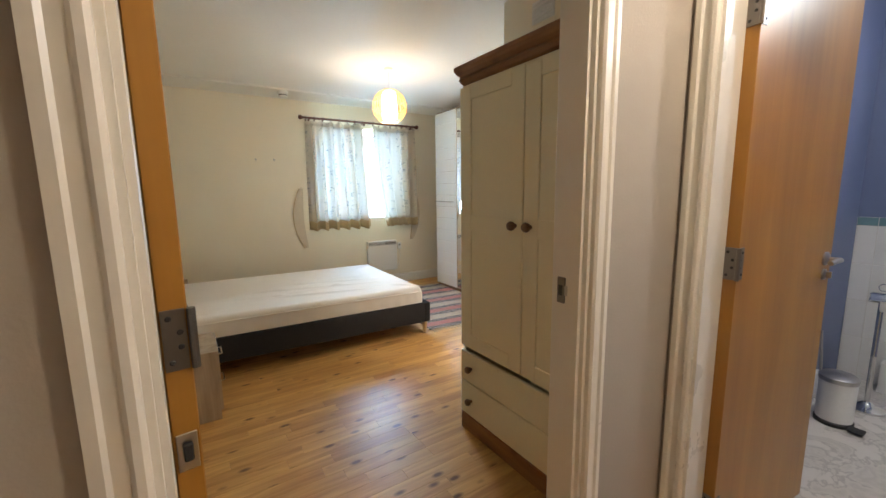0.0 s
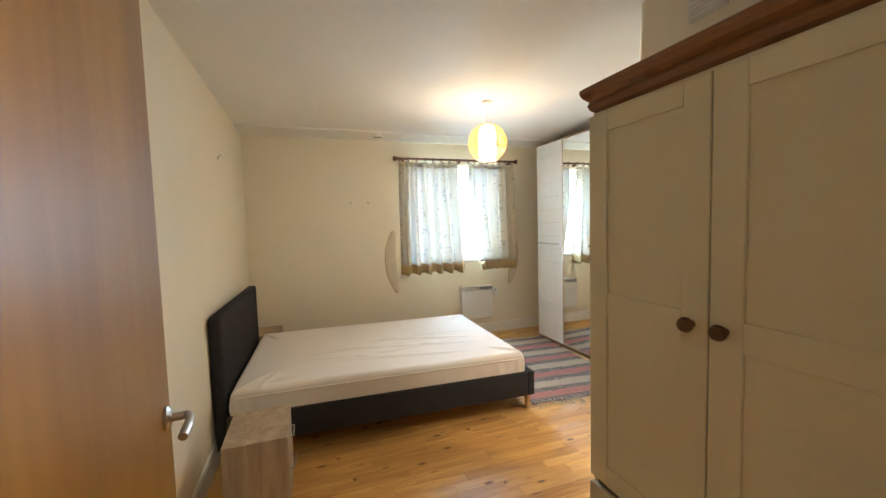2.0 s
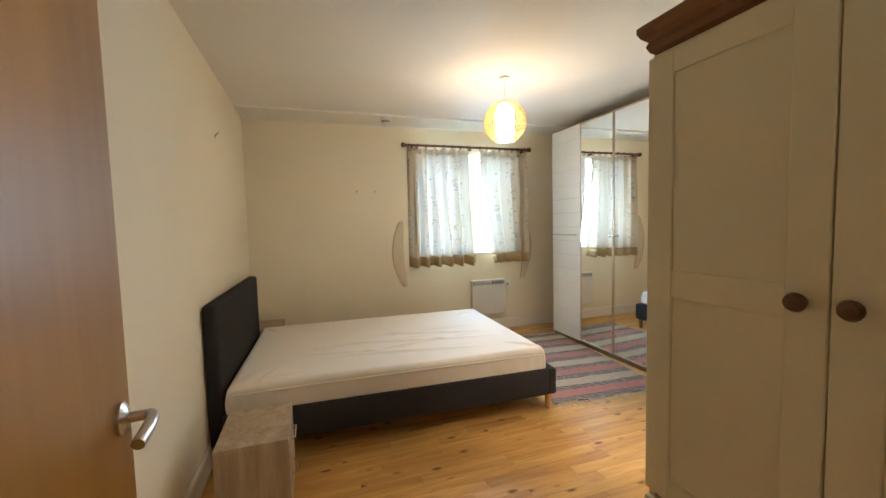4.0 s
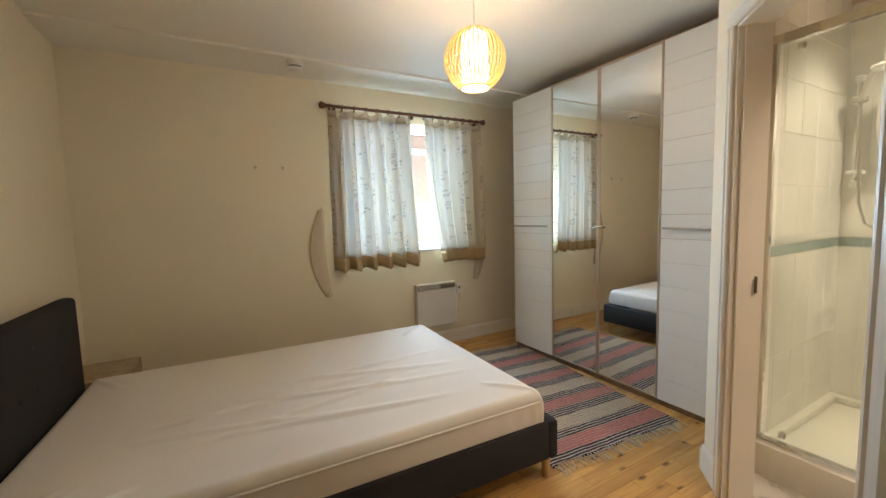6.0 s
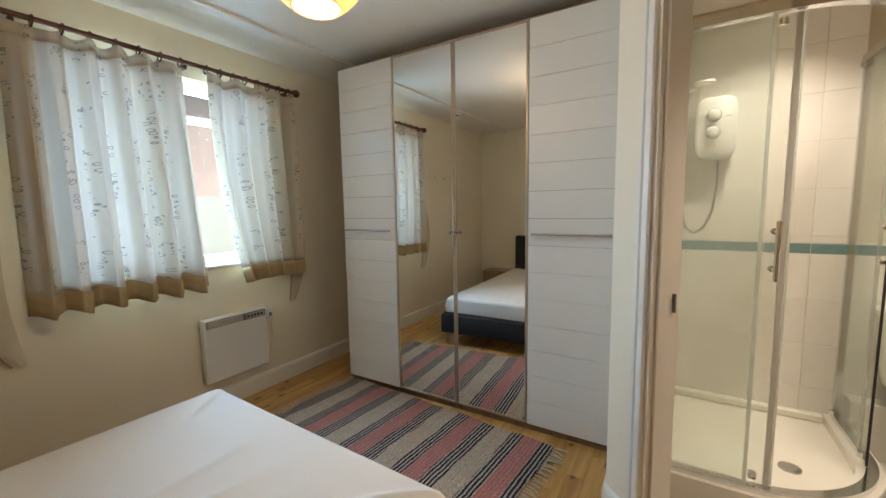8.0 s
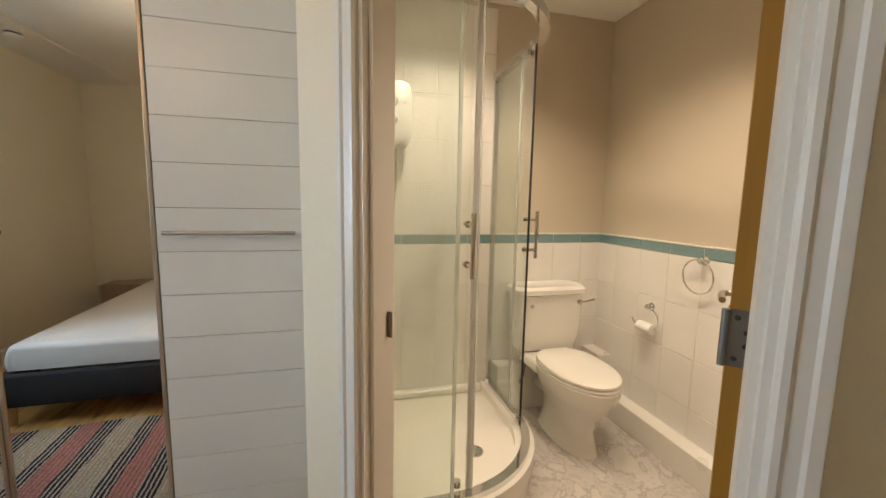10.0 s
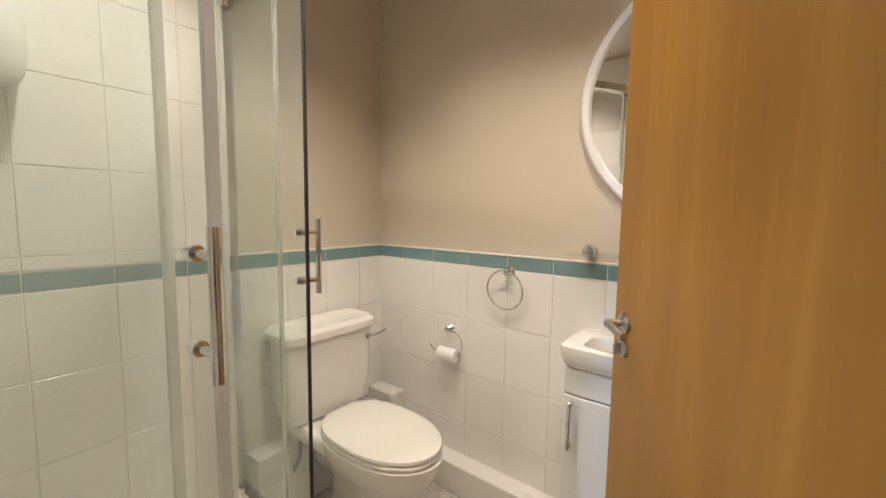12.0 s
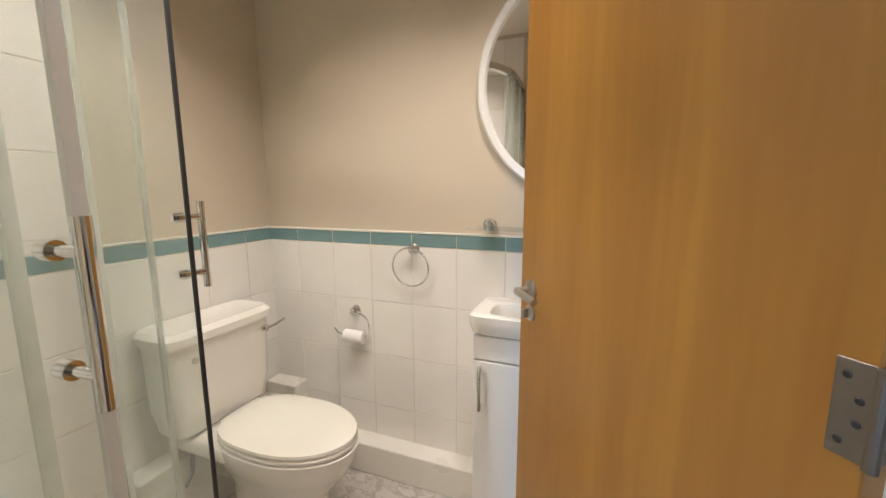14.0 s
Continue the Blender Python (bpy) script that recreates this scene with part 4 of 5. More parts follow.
for zz, out in ((0.37, 0.012), (0.335, 0.010), (0.306, 0.0)):
    cur = []
    for k, v in enumerate(loop):
        nxv = (v.co.x - (mx0 + mx1) / 2, v.co.y - (my0 + my1) / 2)
        ox = out * (1 if abs(v.co.x - mx0) < 0.005 or abs(v.co.x - mx1) < 0.005 else 0) * math.copysign(1, nxv[0])
        oy = out * (1 if abs(v.co.y - my0) < 0.005 or abs(v.co.y - my1) < 0.005 else 0) * math.copysign(1, nxv[1])
        w = 0.006 * math.sin(k * 0.21) * (1 if out else 0) + 0.003 * math.sin(k * 0.67)
        cur.append(bm.verts.new((v.co.x + ox * (0.4 + w * 60) * 0.6, v.co.y + (oy * (0.4 + w * 60)) * 0.6, zz)))
    for k in range(len(loop)):
        bm.faces.new((prev[k], prev[(k + 1) % len(loop)], cur[(k + 1) % len(loop)], cur[k]))
    prev = cur
part("sheet", bm, SHEET, mt, "creased white fitted sheet", True)
part("piping", tube([(mx0 + 0.03, my0 - 0.003, 0.412), (0.7, my0 - 0.006, 0.418), (1.4, my0 - 0.006, 0.416), (mx1 - 0.03, my0 - 0.003, 0.41)], 0.005, 6), SHEET, mt, "seam of the sheet", True)
# the bed stands a little askew, its head end further from the door
for ob in (bed, mt):
    ob.matrix_world = pose(2.315, 4.05, 0) @ pose(0, 0, 0, 0, 0, -2.2) @ pose(-2.315, -4.05, 0)


def nightstand(m, label):
    n = empty("nightstand", label, "nightstand", "nightstands")
    w, d, h = 0.385, 0.285, 0.42
    part("top", box((0, 0, h - 0.018), (d + 0.012, w, h), 0.0015), GREYOAK, n)
    part("side", box((0, 0, 0), (d, 0.016, h - 0.018), 0.001), GREYOAK, n)
    part("side", box((0, w - 0.016, 0), (d, w, h - 0.018), 0.001), GREYOAK, n)
    part("back", box((0, 0.016, 0.02), (0.006, w - 0.016, h - 0.018)), GREYOAK, n)
    part("plinth", box((d - 0.03, 0.016, 0), (d - 0.014, w - 0.016, 0.05)), GREYOAK, n)
    for z0, z1 in ((0.055, 0.225), (0.229, 0.398)):
        f = part("drawer", box((d - 0.002, 0.004, z0), (d + 0.013, w - 0.004, z1), 0.0015), GREYOAK, n)
        part("handle", tube([(d + 0.012, 0.13, (z0 + z1) / 2 + 0.04), (d + 0.034, 0.135, (z0 + z1) / 2 + 0.04), (d + 0.034, 0.25, (z0 + z1) / 2 + 0.04), (d + 0.012, 0.255, (z0 + z1) / 2 + 0.04)], 0.0045, 8), CHROME, f, "chrome bow handle")
    n.matrix_world = m


nightstand(pose(0.24, 2.816, 0), "pale oak-effect nightstand beside a charcoal bed")
nightstand(pose(0.09, 4.87, 0), "pale oak-effect nightstand in the corner beyond the bed")

# ---- cream wardrobe ----
cw = empty("cream_wardrobe", "cream painted two-door wardrobe with stained pine top", "wardrobe")
FX, CY0, CY1 = 1.655, 1.045, 1.955
for nm, p, q in (("side_panel", (FX + 0.022, CY0, 0.1), (2.19, CY0 + 0.02, 1.84)), ("side_panel", (FX + 0.022, CY1 - 0.02, 0.1), (2.19, CY1, 1.84)), ("back_panel", (2.175, CY0 + 0.02, 0.1), (2.19, CY1 - 0.02, 1.84)),
                 ("top_panel", (FX + 0.022, CY0 + 0.02, 1.82), (2.175, CY1 - 0.02, 1.84)), ("base_panel", (FX + 0.03, CY0 + 0.02, 0.1), (2.175, CY1 - 0.02, 0.12)), ("shelf", (FX + 0.03, CY0 + 0.02, 0.475), (2.175, CY1 - 0.02, 0.495))):
    part(nm, box(p, q), CREAMPAINT, cw)
part("plinth", box((FX + 0.002, CY0 - 0.006, 0), (2.19, CY1 + 0.008, 0.1), 0.006), PINE, cw, "stained pine plinth")
prof = [(0.0, 1.84), (0.012, 1.85), (0.02, 1.868), (0.014, 1.88), (0.03, 1.895), (0.038, 1.91), (0.038, 1.926), (0.03, 1.932)]
rings = [[(FX + 0.022 - d, CY0 - 0.02 - d * 0.2, z), (FX + 0.022 - d, CY1 - 0.008 + d, z), (2.195, CY1 - 0.008 + d, z), (2.195, CY0 - 0.02 - d * 0.2, z)] for d, z in prof]
part("cornice", loft(rings), PINE, cw, "moulded stained pine cornice")


def knob(parent, x, y, z, s=1.0):
    part("knob", lathe([(0.010 * s, 0), (0.009 * s, -0.012 * s), (0.019 * s, -0.018 * s), (0.0215 * s, -0.028 * s), (0.017 * s, -0.038 * s), (0.006 * s, -0.042 * s)], (x, y, z), "x", 16), KNOBWOOD, parent, "turned dark wood knob", True)


for y0, y1, ky in ((1.502, CY1 - 0.002, 1.545), (CY0 + 0.002, 1.498, 1.455)):
    z0, z1 = 0.493, 1.825
    d = part("door", box((FX + 0.014, y0, z0), (FX + 0.02, y1, z1)), CREAMPAINT, cw, "framed and panelled cream door")
    part("stile", box((FX, y0, z0), (FX + 0.0138, y0 + 0.078, z1), 0.0025), CREAMPAINT, d)
    part("stile", box((FX, y1 - 0.085, z0), (FX + 0.0138, y1, z1), 0.0025), CREAMPAINT, d)
    for za, zb in ((z0, 0.565), (1.122, 1.2), (1.76, z1)):
        part("rail", box((FX + 0.0005, y0 + 0.078, za), (FX + 0.0138, y1 - 0.085, zb), 0.001), CREAMPAINT, d)
    for za, zb in ((0.565, 1.122), (1.2, 1.76)):
        part("panel", box((FX + 0.007, y0 + 0.078, za), (FX + 0.0138, y1 - 0.085, zb)), CREAMPAINT, d)
    knob(d, FX, ky, 1.168)
for z0, z1 in ((0.108, 0.294), (0.300, 0.468)):
    d = part("drawer", box((FX - 0.004, CY0 + 0.002, z0), (FX + 0.018, CY1 - 0.002, z1), 0.006, segs=2), CREAMPAINT, cw, "full-width cream drawer")
    for y in (1.86, 1.14):
        knob(d, FX - 0.004, y, (z0 + z1) / 2, 0.9)

# ---- mirrored wardrobe ----
pw = empty("mirrored_wardrobe", "tall four-door wardrobe with white slatted and mirrored doors", "wardrobe")
PX, PB, PT = 3.385, 0.045, 2.355
ED = [4.968, 4.472, 3.995, 3.514, 3.03]
for nm, p, q in (("side_panel", (PX + 0.022, 3.03, 0), (3.985, 3.048, 2.37)), ("side_panel", (PX + 0.022, 4.95, 0), (3.985, 4.968, 2.37)), ("top_panel", (PX + 0.022, 3.048, 2.352), (3.985, 4.95, 2.37)),
                 ("back_panel", (3.975, 3.048, 0.05), (3.985, 4.95, 2.352)), ("divider", (PX + 0.036, 3.99, 0.08), (3.975, 4.005, 2.352)), ("base_panel", (PX + 0.036, 3.048, 0.06), (3.975, 4.95, 0.078))):
    part(nm, box(p, q), CARCASE, pw, "brown oak-effect panel")
part("plinth", box((PX + 0.02, 3.048, 0.0), (PX + 0.034, 4.95, 0.058)), CARCASE, pw)


def bar_handle(parent, y0, y1, z):
    h = part("handle", tube([(PX - 0.028, y0, z), (PX - 0.028, y1, z)], 0.0075, 10), STEEL, parent, "long steel bar handle", True)
    for y in (y0 + 0.04, y1 - 0.04):
        part("post", tube([(PX - 0.028, y, z), (PX, y, z)], 0.005, 8), CHROME, h)


for a, b in ((ED[1], ED[0]), (ED[4], ED[3])):
    d = part("door", box((PX + 0.006, a + 0.0015, PB), (PX + 0.02, b - 0.0015, PT)), CARCASE, pw, "white slatted door")
    k = 15
    hh = (PT - PB) / k
    sl = None
    for i in range(k):
        if sl is None:
            sl = part("slat", box((PX, a + 0.003, 0.0), (PX + 0.0065, b - 0.003, hh - 0.0020), 0.0006), WHITEPANEL, d)
            sl.location.z = PB
        else:
            c = sl.copy(); scene.collection.objects.link(c); c.location.z = PB + i * hh
    bar_handle(d, a + 0.03, b - 0.03, 1.19)
for a, b, ky in ((ED[2], ED[1], ED[2] + 0.022), (ED[3], ED[2], ED[2] - 0.022)):
    d = part("door", box((PX + 0.008, a + 0.0015, PB), (PX + 0.02, b - 0.0015, PT)), CARCASE, pw, "full-height mirror door")
    part("mirror", box((PX + 0.004, a + 0.014, PB + 0.013), (PX + 0.0085, b - 0.014, PT - 0.013)), MIRROR, d, "clear mirror glass")
    bm = box((PX - 0.001, a + 0.0015, PB), (PX + 0.012, a + 0.014, PT), 0.002); box((PX - 0.001, b - 0.014, PB), (PX + 0.012, b - 0.0015, PT), 0.002, bm)
    box((PX, a + 0.014, PB), (PX + 0.012, b - 0.014, PB + 0.013), 0.001, bm); box((PX, a + 0.014, PT - 0.013), (PX + 0.012, b - 0.014, PT), 0.001, bm)
    part("edging", bm, BRASSY, d, "champagne metal edging")
    part("knob", lathe([(0.006, 0), (0.006, -0.016), (0.012, -0.02), (0.012, -0.028), (0, -0.03)], (PX, ky, 1.19), "x", 14), CHROME, d, "small chrome knob", True)

# ---- rug ----
rug = empty("rug", "striped pink, beige and charcoal rag rug with fringed ends", "rug")
RL, RW = 1.62, 0.98
nx, ny = 40, 70
bm = bmesh.new()
top = [[bm.verts.new((RW * i / nx + 0.006 * math.sin(j * 0.31) * (1 if i in (0, nx) else 0), RL * j / ny + 0.012 * math.sin(i * 0.33), 0.009 + 0.004 * noise.noise((i * 0.25, j * 0.25, 0)))) for j in range(ny + 1)] for i in range(nx + 1)]
low = [[bm.verts.new((v.co.x, v.co.y, 0.0)) for v in r] for r in top]
for i in range(nx):
    for j in range(ny):
        bm.faces.new((top[i][j], top[i + 1][j], top[i + 1][j + 1], top[i][j + 1]))
for i in range(nx):
    for j in (0, ny):
        bm.faces.new((top[i][j], low[i][j], low[i + 1][j], top[i + 1][j]))
for j in range(ny):
    for i in (0, nx):
        bm.faces.new((top[i][j], top[i][j + 1], low[i][j + 1], low[i][j]))
part("weave", bm, RUG, rug, smooth=True)
rnd = random.Random(8)
for y0, s in ((0.0, -1), (RL, 1)):
    bm = bmesh.new()
    for i in range(44):
        x = 0.01 + (RW - 0.02) * i / 43
        ln, sk = rnd.uniform(0.05, 0.085), rnd.uniform(-0.025, 0.025)
        tube([(x, y0, 0.007), (x + sk * 0.4, y0 + s * ln * 0.5, 0.006 + rnd.uniform(0, 0.006)), (x + sk, y0 + s * ln, 0.004)], 0.0038, 5, bm)
    part("fringe", bm, FRINGE, rug, "knotted cream fringe", True)
rug.matrix_world = pose(2.315, 3.395, 0.001, 0, 0, -4.5)

# ---- shower room ----
for sx, sy in SPOTS:
    dl = empty("downlight", "round chrome recessed ceiling downlight, lit", "downlight", "ceiling downlights")
    part("bezel", lathe([(0.028, 0.0), (0.042, -0.001), (0.042, -0.006), (0.030, -0.008), (0.028, -0.002)], (sx, sy, H), "z", 24), CHROME, dl, smooth=True)
    lens = part("lens", lathe([(0.027, -0.001), (0.027, -0.004), (0, -0.004)], (sx, sy, H), "z", 20), SPOTGLOW, dl, "glowing lamp face")
    lens.visible_shadow = False

sh = empty("shower_enclosure", "curved quadrant shower with two sliding glass doors, parted", "shower enclosure")
SX, SY, SR = 3.165, 1.998, 0.50


def run(s, off):
    """A point of the enclosure's line, s metres from the north wall, moved outwards by off."""
    a = BN - (SY + SR)
    q = SR * math.pi / 2
    if s <= a:
        return (SX - off, BN - s)
    if s <= a + q:
        t = (s - a) / SR
        return (SX + SR - (SR + off) * math.cos(t), SY + SR - (SR + off) * math.sin(t))
    return (SX + SR + (s - a - q), SY - off)


SA = BN - (SY + SR)
SQ = SR * math.pi / 2
SL = SA + SQ + (BX - SX - SR)


def sweep(s0, s1, off0, off1, z0, z1, n=26, bm=None):
    rings = []
    for i in range(n + 1):
        s = s0 + (s1 - s0) * i / n
        a, b = run(s, off0), run(s, off1)
        rings.append([(a[0], a[1], z0), (b[0], b[1], z0), (b[0], b[1], z1), (a[0], a[1], z1)])
    return loft(rings, bm)


part("riser", sweep(0, SL, -0.03, 0.03, 0.0, 0.095, 40), ACRYLIC, sh, "white curved riser panel", True)
part("tray_rim", sweep(0, SL, -0.05, 0.042, 0.095, 0.165, 40), ACRYLIC, sh, "white curved tray rim", True)
pts = [run(SL * i / 30, -0.045) for i in range(31)] + [(BX, BN)]
part("tray", prism(pts, 0.0, 0.12), ACRYLIC, sh, "white shower tray")
bm = box((BX - 0.045, SY + 0.05, 0.12), (BX, BN, 0.165), 0.008); box((SX + 0.05, BN - 0.045, 0.12), (BX - 0.045, BN, 0.165), 0.008, bm)
part("tray_upstand", bm, ACRYLIC, sh)
part("waste", lathe([(0.045, 0.12), (0.043, 0.126), (0.03, 0.13), (0, 0.13)], (3.50, 2.29, 0), "z", 20), CHROME, sh, "chrome waste cover", True)
for z0, z1 in ((0.165, 0.19), (2.035, 2.075)):
    part("rail", sweep(0, SL, -0.02, 0.02, z0, z1, 44), CHROME, sh, "curved chrome rail", True)
for s0, s1 in ((0.0, 0.37), (SL - 0.34, SL)):
    part("fixed_panel", sweep(s0, s1, 0.004, 0.010, 0.19, 2.035, 8), GLASS, sh, "clear fixed glass panel", True)
    fe = s1 if s0 == 0.0 else s0
    part("panel_seal", sweep(fe - 0.006, fe + 0.006, 0.001, 0.013, 0.19, 2.035, 1), SEAL, sh, "pale translucent seal")
for s in (0.012, SL - 0.012):
    part("post", sweep(s - 0.011, s + 0.011, -0.012, 0.016, 0.19, 2.035, 1), CHROME, sh, "chrome upright")
LE, RE = SA + 0.09, SA + SQ * 0.845
for s0, s1, hs in ((0.035, LE, LE - 0.045), (RE, SL - 0.03, RE + 0.04)):
    d = part("sliding_door", sweep(s0, s1, -0.022, -0.016, 0.195, 2.03, 22), GLASS, sh, "clear sliding glass door", True)
    es = s1 if hs < SA + 0.2 else s0
    if es == RE:
        part("edge_seal", sweep(es - 0.005, es + 0.004, -0.0235, -0.0145, 0.195, 2.03, 1), BLACK, d, "black magnetic seal")
    else:
        part("edge_seal", sweep(es - 0.004, es + 0.004, -0.0245, -0.0135, 0.195, 2.03, 1), SEAL, d, "pale translucent seal")
        part("edge_profile", sweep(es - 0.024, es - 0.006, -0.0245, -0.0135, 0.195, 2.03, 2), ALU, d, "satin aluminium edge profile")
    for q in (s0 + 0.06, s1 - 0.06):
        for z in (0.215, 2.01):
            c = run(q, -0.03)
            part("roller", lathe([(0.016, -0.012), (0.016, 0.012)], (c[0], c[1], z), "z", 12), CHROME, d)
    p0, p1, pin, pend2 = run(hs, 0.032), run(hs, -0.016), run(hs, -0.034), run(hs, -0.040)
    bar = part("handle", tube([(p0[0], p0[1], 1.045), (p0[0], p0[1], 1.275)], 0.0095, 12), CHROME, d, "chrome bar handle", True)
    for z in (1.087, 1.234):
        part("standoff", tube([(p0[0], p0[1], z), (p1[0], p1[1], z)], 0.0075, 10), CHROME, bar, smooth=True)
        for q0, q1, rr0 in ((p1, pin, 0.0125), (pin, pend2, 0.0105)):
            part("standoff_cap", tube([(q0[0], q0[1], z), (q1[0], q1[1], z)], rr0, 14), CHROME, bar, smooth=True)

un = empty("electric_shower", "white electric shower unit with two dials on tiles", "shower unit")
ux = BX
rings = [[(ux - d, 2.62 + w / 2 * cy, 1.775 + h / 2 * cz) for cy, cz in [(math.copysign(abs(math.cos(a)) ** 0.45, math.cos(a)), math.copysign(abs(math.sin(a)) ** 0.45, math.sin(a))) for a in [6.2832 * i / 32 for i in range(32)]]]
         for d, w, h in ((0.0, 0.19, 0.34), (0.07, 0.205, 0.355), (0.105, 0.20, 0.35), (0.118, 0.165, 0.31))]
part("casing", loft(rings), PLASTIC, un, "white moulded casing", True)
for z in (1.845, 1.75):
    k = part("dial", lathe([(0.034, 0), (0.034, -0.008), (0.027, -0.024), (0.02, -0.028), (0, -0.028)], (ux - 0.117, 2.633, z), "x", 22), PLASTIC, un, "white dial with a grey rim", True)
    part("dial_rim", lathe([(0.0375, 0.002), (0.0375, -0.003)], (ux - 0.117, 2.633, z), "x", 22), GREYPLASTIC, k)
part("indicator", lathe([(0.006, 0), (0.006, -0.003)], (ux - 0.117, 2.625, 1.672), "x", 10), GREYPLASTIC, un)
part("marking", box((ux - 0.1195, 2.55, 1.832), (ux - 0.1165, 2.575, 1.837)), GREYPLASTIC, un)
hose = [(ux - 0.06, 2.60, 1.60), (ux - 0.06, 2.60, 1.46), (ux - 0.065, 2.615, 1.30), (ux - 0.07, 2.655, 1.20), (ux - 0.075, 2.70, 1.17), (ux - 0.08, 2.745, 1.20), (ux - 0.08, 2.775, 1.32), (ux - 0.08, 2.785, 1.55), (ux - 0.085, 2.79, 1.86)]
part("hose", tube(hose, 0.0075, 10), STEEL, un, "grey flexible hose", True)
rr = empty("riser_rail", "white and chrome shower riser rail with hand shower", "riser rail")
part("rail", tube([(ux - 0.045, 2.805, 1.42), (ux - 0.045, 2.805, 2.0)], 0.011, 12), CHROME, rr, smooth=True)
for z in (1.42, 2.0):
    part("end_bracket", box((ux - 0.062, 2.785, z - 0.02), (ux, 2.825, z + 0.02), 0.006), PLASTIC, rr)
part("slider", box((ux - 0.085, 2.77, 1.87), (ux - 0.03, 2.835, 1.905), 0.008), PLASTIC, rr)
part("soap_holder", box((ux - 0.085, 2.765, 1.475), (ux - 0.03, 2.835, 1.50), 0.006), PLASTIC, rr)
part("head_arm", tube([(ux - 0.08, 2.79, 1.89), (ux - 0.12, 2.75, 1.99), (ux - 0.17, 2.70, 2.02)], 0.012, 10), PLASTIC, rr, smooth=True)
part("shower_head", lathe([(0.012, 0.022), (0.045, 0.012), (0.05, 0.0), (0.046, -0.008), (0, -0.009)], (ux - 0.19, 2.685, 2.01), "z", 22), PLASTIC, rr, "round white shower head", True)

# toilet
wc = empty("toilet", "white close-coupled ceramic toilet with closed lid", "toilet")
TY = 1.655


def oval(cx, hx, hy, z, n=36, back=0.0):
    ring = []
    for i in range(n):
        a = 2 * math.pi * i / n
        c, s = math.cos(a), math.sin(a)
        k = 0.62 if c > 0 else 1.0
        ring.append((cx + hx * math.copysign(abs(c) ** k, c), TY + hy * (abs(s) ** (0.8 if c > 0 else 1.0)) * math.copysign(1, s), z))
    return ring


part("pan", loft([oval(3.70, 0.235, 0.115, 0.0), oval(3.70, 0.225, 0.105, 0.03), oval(3.70, 0.20, 0.095, 0.12), oval(3.685, 0.215, 0.105, 0.20), oval(3.65, 0.255, 0.15, 0.29),
                  oval(3.635, 0.275, 0.175, 0.36), oval(3.635, 0.28, 0.18, 0.395), oval(3.635, 0.265, 0.165, 0.40)]), CERAMIC, wc, "white ceramic pan", True)
part("back_shelf", box((3.78, TY - 0.17, 0.33), (4.06, TY + 0.17, 0.405), 0.025, segs=3), CERAMIC, wc, smooth=True)
part("seat", loft([oval(3.63, 0.262, 0.170, 0.40), oval(3.63, 0.27, 0.178, 0.406), oval(3.63, 0.27, 0.178, 0.415), oval(3.63, 0.262, 0.17, 0.42)]), ACRYLIC, wc, "white seat", True)
part("lid", loft([oval(3.63, 0.258, 0.168, 0.424), oval(3.63, 0.269, 0.178, 0.428), oval(3.63, 0.267, 0.176, 0.438), oval(3.63, 0.235, 0.145, 0.447), oval(3.63, 0.1, 0.06, 0.451)]), ACRYLIC, wc, "closed white lid", True)
for y in (TY - 0.07, TY + 0.07):
    part("seat_hinge", tube([(3.885, y - 0.02, 0.43), (3.885, y + 0.02, 0.43)], 0.011, 10), PLASTIC, wc)
part("cistern", loft([rounded(4.005, TY + 0.012, 0.16, 0.385, 0.42, 6), rounded(4.0, TY + 0.012, 0.185, 0.425, 0.52, 6), rounded(3.998, TY + 0.012, 0.195, 0.44, 0.765, 6)]), CERAMIC, wc, "white ceramic cistern", True)
part("cistern_lid", loft([rounded(3.998, TY + 0.012, 0.20, 0.445, 0.765, 6), rounded(3.995, TY + 0.012, 0.22, 0.47, 0.772, 6), rounded(3.995, TY + 0.012, 0.22, 0.47, 0.80, 6), rounded(4.0, TY + 0.012, 0.19, 0.435, 0.818, 6), rounded(4.0, TY + 0.012, 0.15, 0.385, 0.815, 6)]), CERAMIC, wc, "white cistern lid with a raised edge", True)
lv = part("flush_lever", lathe([(0.017, 0), (0.017, -0.012), (0.008, -0.018), (0, -0.018)], (3.902, TY - 0.165, 0.72), "x", 14), CHROME, wc, "chrome flush lever", True)
part("arm", tube([(3.888, TY - 0.165, 0.72), (3.875, TY - 0.20, 0.727), (3.87, TY - 0.25, 0.74)], 0.006, 8), CHROME, lv, smooth=True)
part("overflow_cap", lathe([(0.012, 0), (0.012, -0.006), (0, -0.007)], (3.902, TY + 0.15, 0.705), "x", 12), STEEL, wc)
part("waste_pipe", tube([(3.92, TY + 0.0, 0.19), (4.10, TY + 0.0, 0.19)], 0.055, 16), PLASTIC, wc, smooth=True)
part("supply_pipe", tube([(3.98, TY + 0.13, 0.43), (3.98, TY + 0.15, 0.25), (4.03, TY + 0.16, 0.15), (4.09, TY + 0.16, 0.13)], 0.008, 8), GREYPLASTIC, wc, "dark supply pipe", True)

